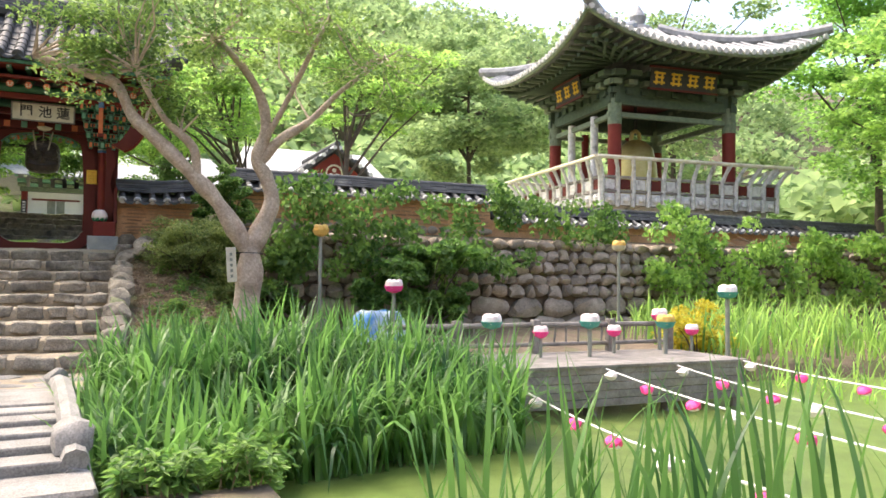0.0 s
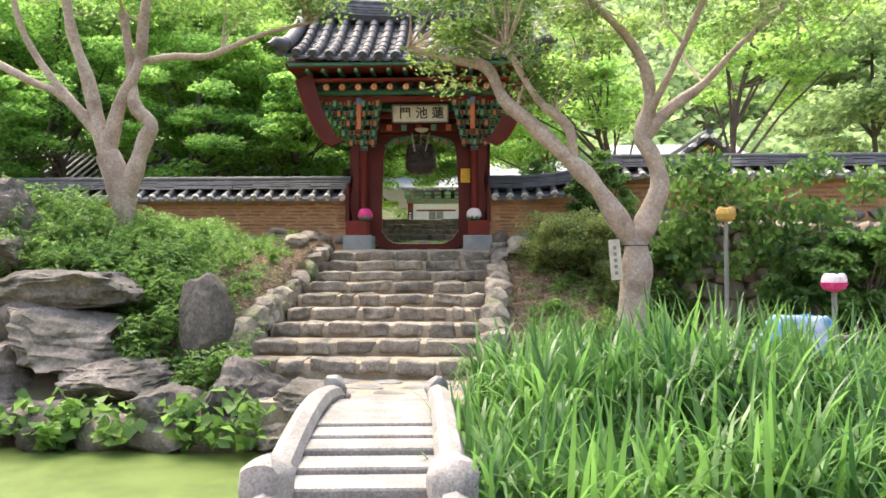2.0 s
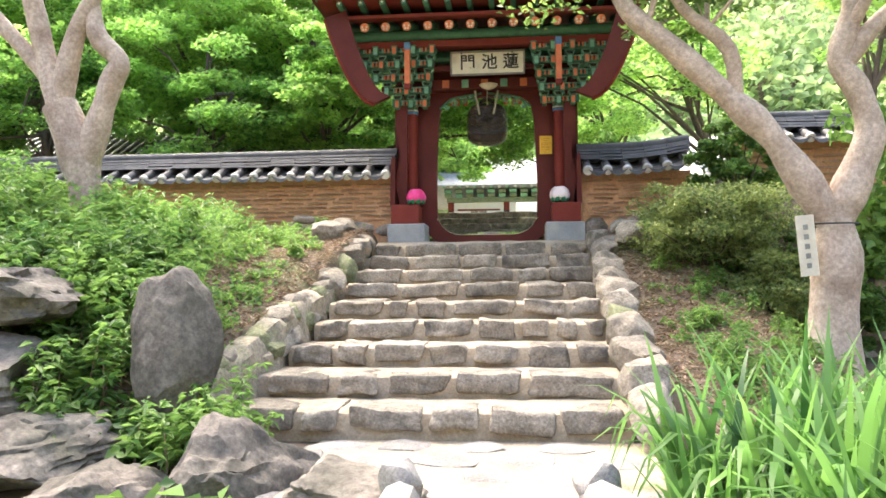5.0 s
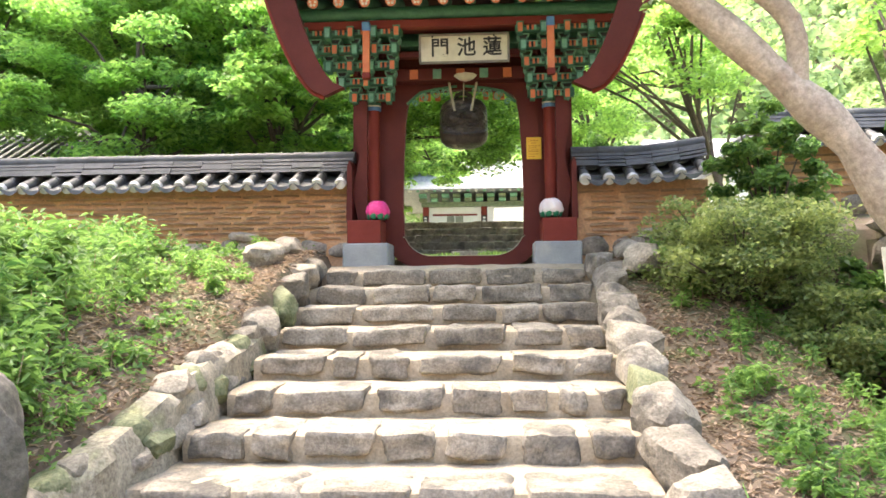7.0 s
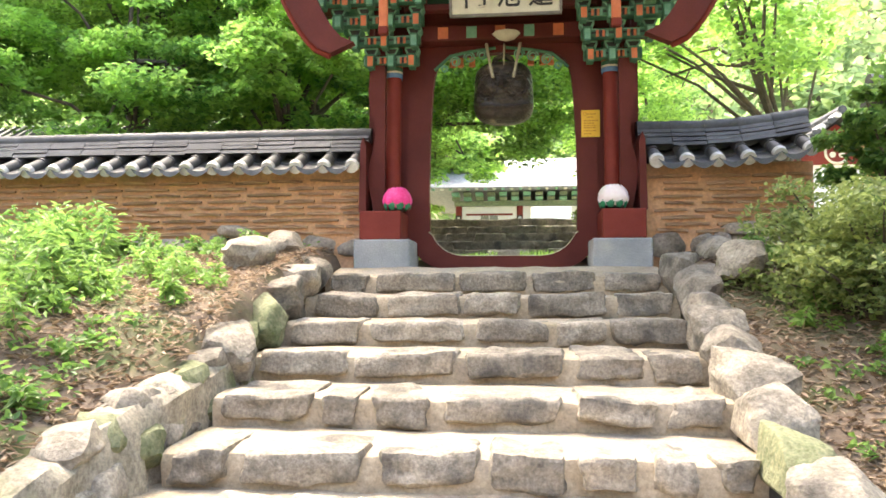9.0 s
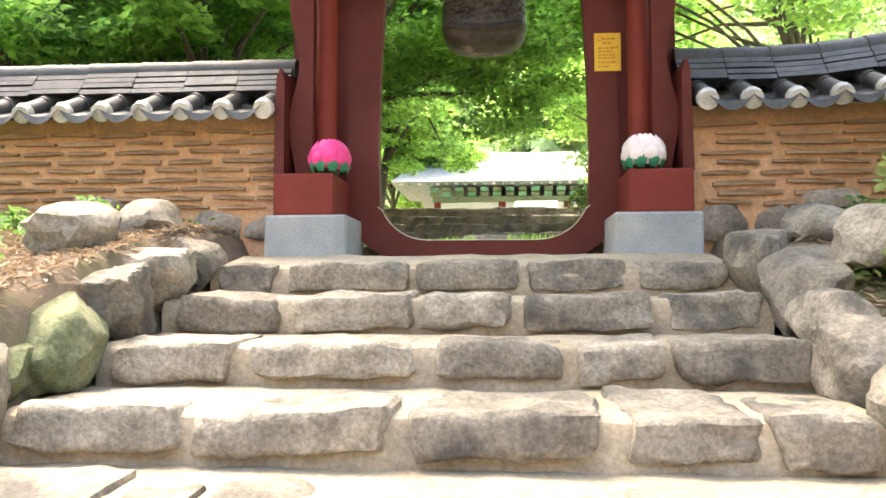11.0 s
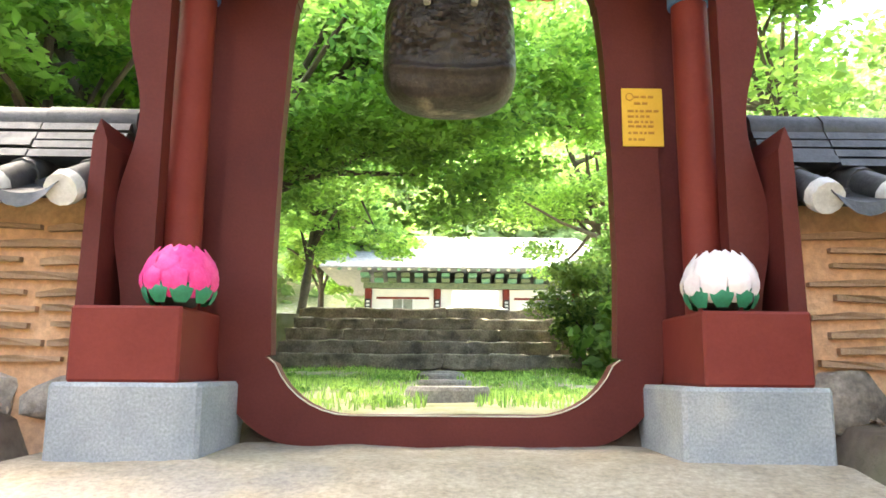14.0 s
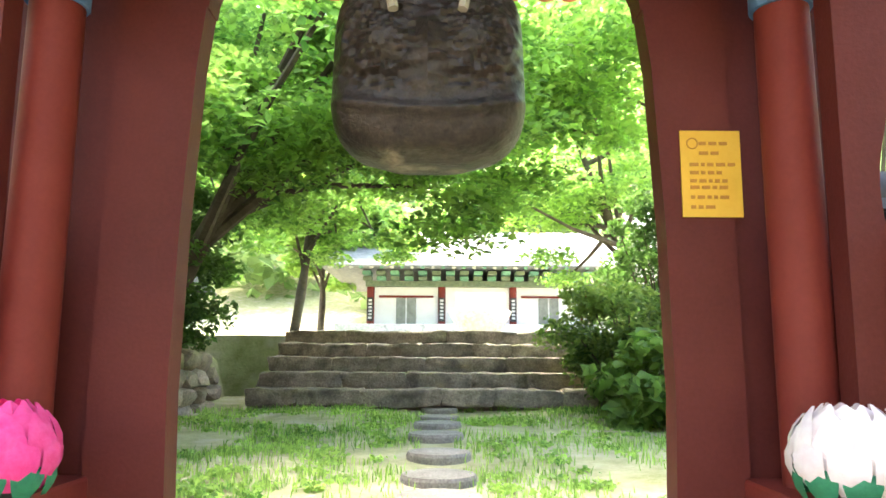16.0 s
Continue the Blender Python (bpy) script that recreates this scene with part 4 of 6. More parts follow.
# ---- clay walls with tiled copings ----
def clay_wall(name, x0, x1, y, foot, eave, label, curl=None, courses=9, drains=()):
    """A clay wall along x with thin tile courses and a tiled coping, front face at y."""
    w = tagged(new(name), label, "wall", kind="structure")
    r = random.Random(int(abs(x0) * 100) + 1)
    rise = (lambda x: curl(x)) if curl else (lambda x: 0.0)
    part("clay_body", Shape().box(x0, x1, y, y + 0.46, foot - 0.9, eave + 0.05), CLAY, w, "ochre clay")
    made = 0
    for k in range(courses):
        z = foot + 0.17 + (eave - foot - 0.2) * k / (courses - 0.5)
        x = x0 + r.uniform(0, 0.25)
        while x < x1 - 0.12:
            L = min(r.uniform(0.24, 0.46), x1 - x - 0.02)
            if made < 290:
                bend = r.uniform(-0.012, 0.012)
                s = Shape()
                h = r.uniform(0.016, 0.026)
                s.add([(x, y - 0.030, z - h + bend), (x + L, y - 0.030, z - h), (x + L, y + 0.05, z - h), (x, y + 0.05, z - h + bend),
                       (x, y - 0.030, z + bend), (x + L / 2, y - 0.042, z + 0.006), (x + L, y - 0.030, z), (x + L, y + 0.05, z), (x, y + 0.05, z + bend)],
                      [(0, 1, 6, 5, 4), (1, 2, 7, 6), (3, 0, 4, 8), (4, 5, 6, 7, 8), (3, 2, 1, 0)])
                part("course_tile", s, SLATE, w)
                made += 1
            x += L + r.uniform(0.02, 0.09)
    x = x0
    while x < x1 - 0.1:
        L = r.uniform(0.24, 0.5)
        me = rock_mesh("foot_stone", WALL_STONE, L * 0.5, 0.08, r.uniform(0.09, 0.14), r.uniform(0, 60), 0.2, 0, 2)
        part("foot_stone", me, WALL_STONE, w, at=pose(x + L / 2, y + 0.01, foot + 0.02))
        x += L
    for dx in drains:
        # a solid black block stands in for the shade inside the drain
        part("drain_hole", Shape().box(dx - 0.085, dx + 0.085, y - 0.012, y + 0.1, foot - 0.06, foot + 0.12), BLACK, w, "dark drain hole")
        for sx, sz, hx, hz in ((-0.16, 0.03, 0.09, 0.12), (0.17, 0.03, 0.10, 0.11), (0.0, 0.18, 0.2, 0.065)):
            me = rock_mesh("drain_stone", WALL_STONE, hx, 0.09, hz, dx * 7 + sx * 30, 0.2, 0, 3, 0.6)
            part("drain_stone", me, WALL_STONE, w, at=pose(dx + sx, y - 0.02, foot + sz))
    cr = thing(name.replace("wall", "coping"), "dark grey clay tile coping with limed round tile ends", "roof tiles")
    cr["kind"] = "structure"
    mid = y + 0.23

    def slope(s):
        return y - 0.17 + 0.40 * s, eave + 0.02 + 0.20 * s
    tile_roof(cr, x0 + 0.1, x1 - 0.08, slope, 0.275, 0.062, 2, LIME, (1, -1), rise, mid)
    xs = np.linspace(x0 - 0.02, x1 + 0.02, max(6, int((x1 - x0) / 0.35)))
    for k in range(4):
        half_w = 0.20 - 0.03 * k
        z0 = eave + 0.235 + 0.045 * k
        jit = [r.uniform(-0.007, 0.007) for _ in xs]
        c = Shape()
        for i in range(len(xs) - 1):
            a, b = rise(xs[i]) + jit[i], rise(xs[i + 1]) + jit[i]
            c.add([(xs[i], mid - half_w, z0 + a), (xs[i + 1] - 0.006, mid - half_w, z0 + b), (xs[i + 1] - 0.006, mid + half_w, z0 + b), (xs[i], mid + half_w, z0 + a),
                   (xs[i], mid - half_w + 0.02, z0 + 0.035 + a), (xs[i + 1] - 0.006, mid - half_w + 0.02, z0 + 0.035 + b), (xs[i + 1] - 0.006, mid + half_w - 0.02, z0 + 0.035 + b), (xs[i], mid + half_w - 0.02, z0 + 0.035 + a)],
                  [(0, 3, 2, 1), (4, 5, 6, 7), (0, 1, 5, 4), (1, 2, 6, 5), (2, 3, 7, 6), (3, 0, 4, 7)])
        part("coping_course", c, TILE, cr)
    cap = Shape()
    for i in range(len(xs) - 1):
        cap.tube([(xs[i], mid, eave + 0.42 + rise(xs[i])), (xs[i + 1] + 0.01, mid, eave + 0.42 + rise(xs[i + 1]))], [0.085, 0.078], 10)
    part("coping_ridge", cap, TILE, cr, smooth=True)


clay_wall("wall_west", -9.5, -1.33, 0.25, 1.92, 2.66, "ochre clay wall with thin tile courses", drains=(-2.63,))
clay_wall("wall_east", 1.33, 2.86, 0.25, 1.92, 2.66, "ochre clay wall with thin tile courses", lambda x: 0.10 * max(0, (x - 2.0) / 0.86) ** 1.5, drains=(2.21,))
clay_wall("wall_terrace", 3.42, 9.4, 0.10, 2.35, 3.02, "weathered ochre clay wall above the retaining wall", None, 6)
clay_wall("wall_far_east", 9.4, 23.0, 0.10, 2.0, 2.62, "weathered clay wall half hidden in ivy", None, 2)


# ---- stone bridge ----
def build_bridge():
    b = thing("stone_bridge", "small pale stone footbridge with low carved kerbs", "bridge")
    m = pose(0.30, -6.9, 0, 0, 0, 5.0)
    arch = lambda t: 0.08 + 0.20 * math.sin(math.pi * min(1, t * 0.92 + 0.08))
    n = 12
    L = 3.35
    for k in range(n):
        y0, y1 = -L * k / n, -L * (k + 1) / n + 0.004
        z0 = arch(k / n) - (0.006 if k % 2 else 0)
        part("deck_slab", Shape().box(-0.40, 0.40, y1, y0, z0 - 0.20, z0 + 0.0, m, 0.012), PALE_STONE, b)
    for s in (-1, 1):
        pts = [m @ Vector((s * 0.45, -L * t, arch(t) + 0.03)) for t in np.linspace(0, 1, 14)]
        part("kerb", Shape().tube(pts, [0.085] * 14, 8), PALE_STONE, b, smooth=True)
        part("side_beam", Shape().tube([p - Vector((0, 0, 0.16)) for p in pts], [0.13] * 14, 6), PALE_STONE, b)
        for t, rr in ((0.0, 0.11), (0.93, 0.135)):
            me = rock_mesh("kerb_head", PALE_STONE, rr, rr * 1.15, rr, s * 5 + t * 9 + 20, 0.12, 0)
            part("kerb_head", me, PALE_STONE, b, "rounded carved end stone", at=m @ pose(s * 0.45, -L * t, arch(t) + 0.10))
    part("abutment", Shape().box(-0.55, 0.55, -L - 0.5, -L + 0.02, -0.5, 0.05, m, 0.03), PALE_STONE, b)
    part("pier", Shape().box(-0.4, 0.4, -L * 0.52, -L * 0.48, -1.0, 0.05, m, 0.03), BOULDER, b)
    part("abutment", Shape().box(-0.55, 0.55, -0.02, 0.3, -0.5, 0.06, m, 0.03), PALE_STONE, b)


build_bridge()


def landing():
    p = tagged(new("pavement"), "worn flat flagstones set in pale mortar before the stairs", "pavement", kind="structure")
    part("bedding", Shape().box(-0.95, 1.25, -6.85, -5.25, -0.2, 0.075), MORTAR, p)
    r = random.Random(11)
    for i in range(5):
        for j in range(4):
            x, y = -1.0 + 0.5 * i + r.uniform(-0.06, 0.06) + 0.2 * (j % 2), -6.6 + 0.38 * j
            if x > 1.2:
                continue
            me = rock_mesh("flagstone", PALE_STONE, r.uniform(0.20, 0.27), r.uniform(0.15, 0.19), 0.05, r.uniform(0, 90), 0.2, 0.25, 2)
            part("flagstone", me, PALE_STONE, p, at=pose(x, y, 0.055 + r.uniform(-0.005, 0.005), 0, 0, r.uniform(-20, 20)))


landing()


# ---- boulders along the water ----
ROCKS = [
    ("standing_boulder", -4.84, -4.75, 1.95, 0.34, 0.4, 0.52),
    ("boulder", -3.66, -5.7, 1.05, 0.74, 0.5, 0.25),
    ("boulder", -3.17, -6.05, 0.53, 0.56, 0.5, 0.30),
    ("boulder", -2.56, -6.35, 0.19, 0.51, 0.45, 0.20),
    ("boulder", -2.92, -6.6, -0.25, 0.47, 0.4, 0.24),
    ("boulder", -1.78, -6.65, -0.12, 0.33, 0.35, 0.32),
    ("boulder", -1.12, -6.55, -0.02, 0.35, 0.38, 0.37),
    ("standing_stone", -1.78, -5.8, 0.73, 0.26, 0.2, 0.45),
    ("boulder", -0.40, -6.75, 0.09, 0.30, 0.35, 0.14),
    ("boulder", -3.81, -6.2, 0.25, 0.31, 0.4, 0.26),
    ("boulder", -3.62, -6.5, -0.24, 0.25, 0.4, 0.21),
    ("boulder", -0.66, -6.75, -0.27, 0.28, 0.3, 0.16),
    ("boulder", -4.55, -5.2, 1.50, 0.31, 0.5, 0.21),
]
for k, (kind_, x, y, z, sx, sy, sz) in enumerate(ROCKS):
    upright = kind_ == "standing_stone"
    me = rock_mesh(kind_, BOULDER, sx * 1.15, sy * 1.1, sz * 1.15, 11.3 * k + 2, 0.2 if upright else 0.42, 0.0, 5, 0.12 if upright else 0.5)
    ob = part(kind_, me, BOULDER, at=pose(x, y + sy * 0.2, z, 0, (7 * k) % 15 - 7, (k * 37) % 30 - 15))
    tagged(ob, "tall upright weathered stone among ferns" if "stand" in kind_ else "large rounded grey boulder banked into the slope", "rock", "boulders on the bank")
    if z - sz > ground_z(x, y) + 0.25:
        filler = rock_mesh("boulder", BOULDER, sx * 0.9, sy * 1.0, 0.35, 7.7 * k + 5, 0.25)
        tagged(part("boulder", filler, BOULDER, at=pose(x, y + sy * 0.35, z - sz - 0.15)), "grey boulder wedged under others on the bank", "rock", "boulders on the bank")
r = random.Random(8)
for k in range(16):
    x = -1.2 - 0.55 * k + r.uniform(-0.1, 0.1)
    me = rock_mesh("boulder", BOULDER, r.uniform(0.25, 0.42), 0.25, r.uniform(0.18, 0.3), 3.3 * k, 0.25)
    tagged(part("boulder", me, BOULDER, at=pose(x, -6.85 + r.uniform(-0.1, 0.1), WATER + 0.1, 0, 0, r.uniform(-20, 20))), "dark wet boulder at the pond edge", "rock", "boulders on the bank")


# ---- rubble retaining wall ----
def build_retaining():
    w = tagged(new("wall_retaining"), "dry rubble stone retaining wall partly grown over with ivy", "wall", kind="structure")
    part("backing", Shape().box(4.0, 24, -1.42, -1.1, -0.4, 2.05), SOIL, w)
    part("backing", Shape().box(3.9, 4.1, -1.42, 0.2, -0.4, 1.9), SOIL, w)
    r = random.Random(4)
    rest = Shape()
    count = 0
    meshes = [rock_mesh("rubble_stone", WALL_STONE, 1, 1, 1, 5.1 * i, 0.22, 0, 2) for i in range(10)]
    low = [rock_mesh("rubble", WALL_STONE, 1, 1, 1, 5.1 * i, 0.22, 0, 1) for i in range(6)]
    z = 0.1
    row = 0
    while z < 2.05:
        big = z < 0.7
        h = r.uniform(0.36, 0.5) if big else r.uniform(0.2, 0.3)
        x = 3.9 + r.uniform(-0.1, 0.1)
        while x < 23.5:
            L = r.uniform(0.5, 0.95) if big else r.uniform(0.22, 0.46)
            m = pose(x + L / 2, -1.5 + 0.05 * row * 0.3, z + h / 2 + r.uniform(-0.03, 0.03), 0, r.uniform(-12, 12), r.uniform(-8, 8)) @ Matrix.Diagonal((L * 0.53, 0.17, h * 0.54, 1))
            if x < 13 and count < 295:
                ob = part("rubble_stone", r.choice(meshes), WALL_STONE, w)
                ob.matrix_local = m
                count += 1
            else:
                me = r.choice(low)
                rest.add([m @ v.co for v in me.vertices], [tuple(p.vertices) for p in me.polygons])
            x += L * 0.97
        z += h * 0.93
        row += 1
    ob = part("rubble", rest, WALL_STONE, w, smooth=True)
    ob["kind"] = "stuff"


build_retaining()


# ---- trees ----
def limb(path, r0, r1, wob=0.0, n=10):
    pts = [Vector(p) for p in path]
    fine, rad = [], []
    m = len(pts) - 1
    for i in range(m):
        p0, p1, p2, p3 = pts[max(i - 1, 0)], pts[i], pts[i + 1], pts[min(i + 2, m)]
        for k in range(4):
            t = k / 4
            q = 0.5 * ((2 * p1) + (p2 - p0) * t + (2 * p0 - 5 * p1 + 4 * p2 - p3) * t * t + (3 * p1 - p0 - 3 * p2 + p3) * t ** 3)
            fine.append(q)
    fine.append(pts[-1])
    for i, q in enumerate(fine):
        t = i / (len(fine) - 1)
        rad.append((r0 + (r1 - r0) * t) * (1 + wob * noise.noise(q * 2.3)))
    return Shape().tube(fine, rad, n), fine


def crown_mesh(name, mat, centres, radii, per, size, flat=0.35, lift=0.6, slim=0.5):
    return quads(name, mat, leaves(cloud(centres, radii, per, flat), size, lift, slim))


def gnarled_tree(label, trunk, limbs, mat, crown, per, size):
    """A smooth-barked old tree: trunk and limbs by their courses, sprays of leaves at crown tufts."""
    t = thing("tree", label, "tree", at=trunk[0])
    inv = Matrix.Translation(Vector(trunk[0])).inverted()

    def hang(name, shape, m_, smooth_=True):
        ob = part(name, shape, m_, t, smooth=smooth_)
        ob.matrix_parent_inverse = inv
        return ob
    s, _ = limb(trunk, 0.225 if trunk[0][0] > 0 else 0.2, 0.18 if trunk[0][0] > 0 else 0.17, 0.5, 16)
    hang("trunk", s, BARK)
    tips = []
    for path, r0, r1 in limbs:
        s, fine = limb(path, r0 * 0.88, r1, 0.35, 12)
        hang("limb", s, BARK)
        tips += [fine[len(fine) // 2], fine[-1], fine[-1]]
    twig = Shape()
    for c in crown:
        c = Vector(c)
        base = min(tips, key=lambda p: (p - c).length)
        mid = (base + c) / 2 + Vector(rng.normal(0, 0.12, 3))
        twig.tube([base, mid, c], [0.022, 0.014, 0.006], 5)
    hang("twig", twig, BARK)
    hang("crown", crown_mesh("crown", mat, np.array(crown), rng.uniform(0.35, 0.62, len(crown)), per, size, 0.4, 0.55, 0.5), mat, False)
    return t


def tufts(n, centre, radii, hollow=0.35, low=-1.0):
    out = []
    while len(out) < n:
        p = rng.normal(0, 1, 3)
        p /= np.linalg.norm(p)
        p *= rng.uniform(hollow, 1)
        if p[2] > low:
            out.append(tuple(np.array(centre) + p * np.array(radii)))
    return out


Y3 = -3.4
gnarled_tree("old smooth-barked crape myrtle with forked pale trunk beside the stairs", [(3.2, Y3, 0.05), (3.22, Y3, 0.78), (3.27, Y3, 1.4), (3.25, Y3, 1.85)],
             [([(3.22, Y3, 1.7), (2.76, Y3 - 0.02, 2.41), (2.4, Y3, 2.8), (1.85, Y3, 3.33), (1.48, Y3, 3.67), (1.24, Y3 + 0.1, 4.15), (0.79, Y3 + 0.2, 4.3), (0.13, Y3 + 0.2, 4.47)], 0.17, 0.05),
              ([(2.42, Y3, 2.78), (2.35, Y3 - 0.1, 3.25), (1.92, Y3 - 0.15, 3.65), (1.5, Y3 - 0.3, 4.3)], 0.10, 0.035),
              ([(3.28, Y3, 1.7), (3.47, Y3, 2.14), (3.59, Y3, 2.5), (3.48, Y3, 2.9), (3.34, Y3, 3.15), (3.46, Y3, 3.6), (3.40, Y3, 4.1), (3.1, Y3, 4.6), (2.68, Y3, 5.0)], 0.19, 0.05),
              ([(3.38, Y3, 3.1), (3.7, Y3, 3.5), (4.19, Y3, 3.86), (4.69, Y3, 4.4), (5.46, Y3, 5.05)], 0.10, 0.03),
              ([(3.42, Y3, 3.4), (3.7, Y3 - 0.3, 4.0), (3.95, Y3 - 0.5, 4.6), (4.3, Y3 - 0.7, 5.4)], 0.08, 0.025)],
             LEAF_MYRTLE, tufts(46, (2.6, Y3, 5.3), (2.7, 1.9, 1.0)) + tufts(26, (1.3, Y3 + 0.2, 4.6), (1.6, 1.2, 0.75), 0.1) + tufts(24, (5.0, Y3, 5.1), (1.9, 1.5, 0.9)) + tufts(7, (2.2, Y3 + 0.3, 3.9), (0.6, 0.6, 0.4), 0.1), 150, 0.085)
gnarled_tree("old smooth-barked crape myrtle with many bare pale limbs on the mound", [(-3.79, Y3, 1.9), (-3.9, Y3, 2.49), (-4.1, Y3, 2.95)],
             [([(-4.08, Y3, 2.9), (-4.25, Y3, 3.42), (-4.42, Y3, 4.07), (-4.66, Y3, 4.73), (-4.8, Y3, 5.6)], 0.15, 0.06),
              ([(-4.1, Y3, 2.9), (-3.92, Y3 - 0.05, 3.62), (-3.64, Y3 - 0.05, 4.24), (-3.58, Y3, 5.1), (-3.3, Y3, 5.8)], 0.13, 0.05),
              ([(-3.64, Y3 - 0.05, 4.24), (-3.2, Y3, 4.33), (-2.69, Y3, 4.33), (-2.27, Y3, 4.49), (-1.84, Y3, 4.65), (-1.2, Y3, 4.8)], 0.07, 0.02),
              ([(-3.82, Y3 - 0.02, 2.3), (-3.55, Y3 - 0.05, 3.11), (-3.46, Y3 - 0.05, 3.36), (-3.7, Y3 - 0.05, 3.65), (-3.79, Y3, 4.25), (-3.91, Y3, 4.97)], 0.14, 0.06),
              ([(-4.2, Y3, 3.2), (-4.75, Y3, 3.79), (-5.29, Y3, 4.03), (-6.09, Y3, 4.51), (-6.8, Y3, 5.2)], 0.10, 0.03),
              ([(-4.25, Y3, 3.3), (-4.91, Y3, 4.02), (-5.39, Y3, 4.77), (-5.6, Y3, 5.6)], 0.09, 0.03)],
             LEAF_MYRTLE, tufts(46, (-4.2, Y3, 6.0), (2.8, 2.0, 0.9)) + tufts(10, (-1.6, Y3, 5.2), (0.9, 0.7, 0.35)), 150, 0.085)


def tree(label, x, y, h, spread, mat, clumps, per, size, clear=0.35, flat=0.4, trunk_r=0.16, bark=DARK_BARK, lean=(0, 0), z=None, group=""):
    """A tapered trunk with limbs and a crown of leaf tufts."""
    z0 = float(ground_z(x, y)) - 0.1 if z is None else z
    t = thing("tree", label, "tree", group, at=(x, y, z0))
    top = Vector((lean[0], lean[1], h * 0.8))
    s, fine = limb([(0, 0, 0), (lean[0] * 0.15 + 0.08, 0.05, h * 0.25), (lean[0] * 0.5 - 0.06, lean[1] * 0.5, h * 0.5), tuple(top)], trunk_r, trunk_r * 0.25, 0.3)
    part("trunk", s, bark, t, smooth=True)
    crown = tufts(clumps, (lean[0], lean[1], h * (1 + clear) / 2), (spread, spread, h * (1 - clear) / 2), 0.3)
    limbs = Shape()
    for c in crown[:: max(1, clumps // 14)]:
        c = Vector(c)
        b = fine[min(len(fine) - 1, int(len(fine) * rng.uniform(0.35, 0.85)))]
        limbs.tube([b, (b + c) / 2 + Vector((0, 0, 0.06 * h * rng.uniform(-0.3, 1))), c], [trunk_r * 0.45, trunk_r * 0.25, 0.02], 6)
    part("limb", limbs, bark, t, smooth=True)
    part("crown", crown_mesh("crown", mat, np.array(crown), rng.uniform(0.7, 1.25, clumps) * spread * 0.27, per, size, flat, 0.6, 0.6), mat, t)
    return t


MAPLE = "green maple with layered fine leaves behind the temple wall"
for x, y, h, s, m_, c in ((-3.6, 4.4, 5.6, 2.0, LEAF_BRIGHT, 45), (-6.0, 5.0, 7.0, 3.0, LEAF_BRIGHT, 70), (-9.5, 4.5, 7.5, 3.2, LEAF_MAPLE, 70), (-4.2, 8.5, 8.5, 3.2, LEAF_BRIGHT, 70),
                          (-8.0, 9.5, 10.0, 3.8, LEAF_MAPLE, 80), (-13.0, 8.0, 10.5, 4.0, LEAF_DEEP, 80), (-12.5, 2.0, 8.0, 3.3, LEAF_BRIGHT, 70), (-11.5, 13, 12, 4.5, LEAF_BRIGHT, 70),
                          (-17, 4, 11, 4.5, LEAF_MAPLE, 70), (-6.5, 15, 12, 4.2, LEAF_BRIGHT, 70)):
    tree(MAPLE, x, y, h, s, m_, c, 380, 0.11 if y < 8 else 0.18, 0.22, 0.3, 0.14, group="maples behind the wall")
for x, y, h, s in ((-2.9, 2.7, 4.3, 1.5), (-5.2, 2.9, 4.9, 2.0), (-8.2, 2.6, 5.0, 2.2), (-10.8, 2.8, 5.4, 2.2)):
    tree("low green maple with fine drooping fronds at the clay wall", x, y, h, s, LEAF_MAPLE, 60, 330, 0.10, 0.12, 0.3, 0.09, group="maples behind the wall")
# the maple that hangs over the court
tree("green maple whose low boughs hang over the court", -3.2, 6.6, 5.0, 2.9, LEAF_MAPLE, 135, 420, 0.105, 0.24, 0.3, 0.16, lean=(2.9, -0.3))
tree("light green maple beyond the terrace steps", 3.9, 13.0, 6.2, 2.9, LEAF_BRIGHT, 60, 300, 0.13, 0.2, 0.3, 0.13, lean=(-1.4, 0))
tree("light green maple beyond the terrace steps", -3.4, 16.0, 6.6, 2.7, LEAF_BRIGHT, 60, 300, 0.14, 0.2, 0.3, 0.13, lean=(0.9, 0))
tree("slender tree with open feathery crown beside the gate", 5.0, 6.5, 6.0, 2.6, LEAF_BRIGHT, 40, 170, 0.15, 0.5, 0.3, 0.10, lean=(-1.2, 0))
tree("slender tree with open feathery crown beside the gate", 6.8, 4.0, 6.6, 2.4, LEAF_BRIGHT, 36, 160, 0.15, 0.5, 0.3, 0.10, lean=(0.8, 0))
for x, y, h, s, m_ in ((23.5, -2.5, 10.5, 3.6, LEAF_BRIGHT), (27, 3, 13, 4.6, LEAF_MAPLE), (22.5, -4.5, 6.0, 2.6, LEAF_MAPLE), (19, 21, 12, 5, LEAF_FAR_HAZE),
                       (27, 14, 14, 5.5, LEAF_FAR_HAZE), (3.0, 46, 14, 6, LEAF_FAR_HAZE), (-9, 24, 10, 4.5, LEAF_BRIGHT), (-5.5, 33, 9, 4, LEAF_BRIGHT), (34, 2, 15, 6, LEAF_MAPLE)):
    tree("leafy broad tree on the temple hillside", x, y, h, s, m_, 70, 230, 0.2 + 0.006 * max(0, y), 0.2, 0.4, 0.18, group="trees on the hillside")


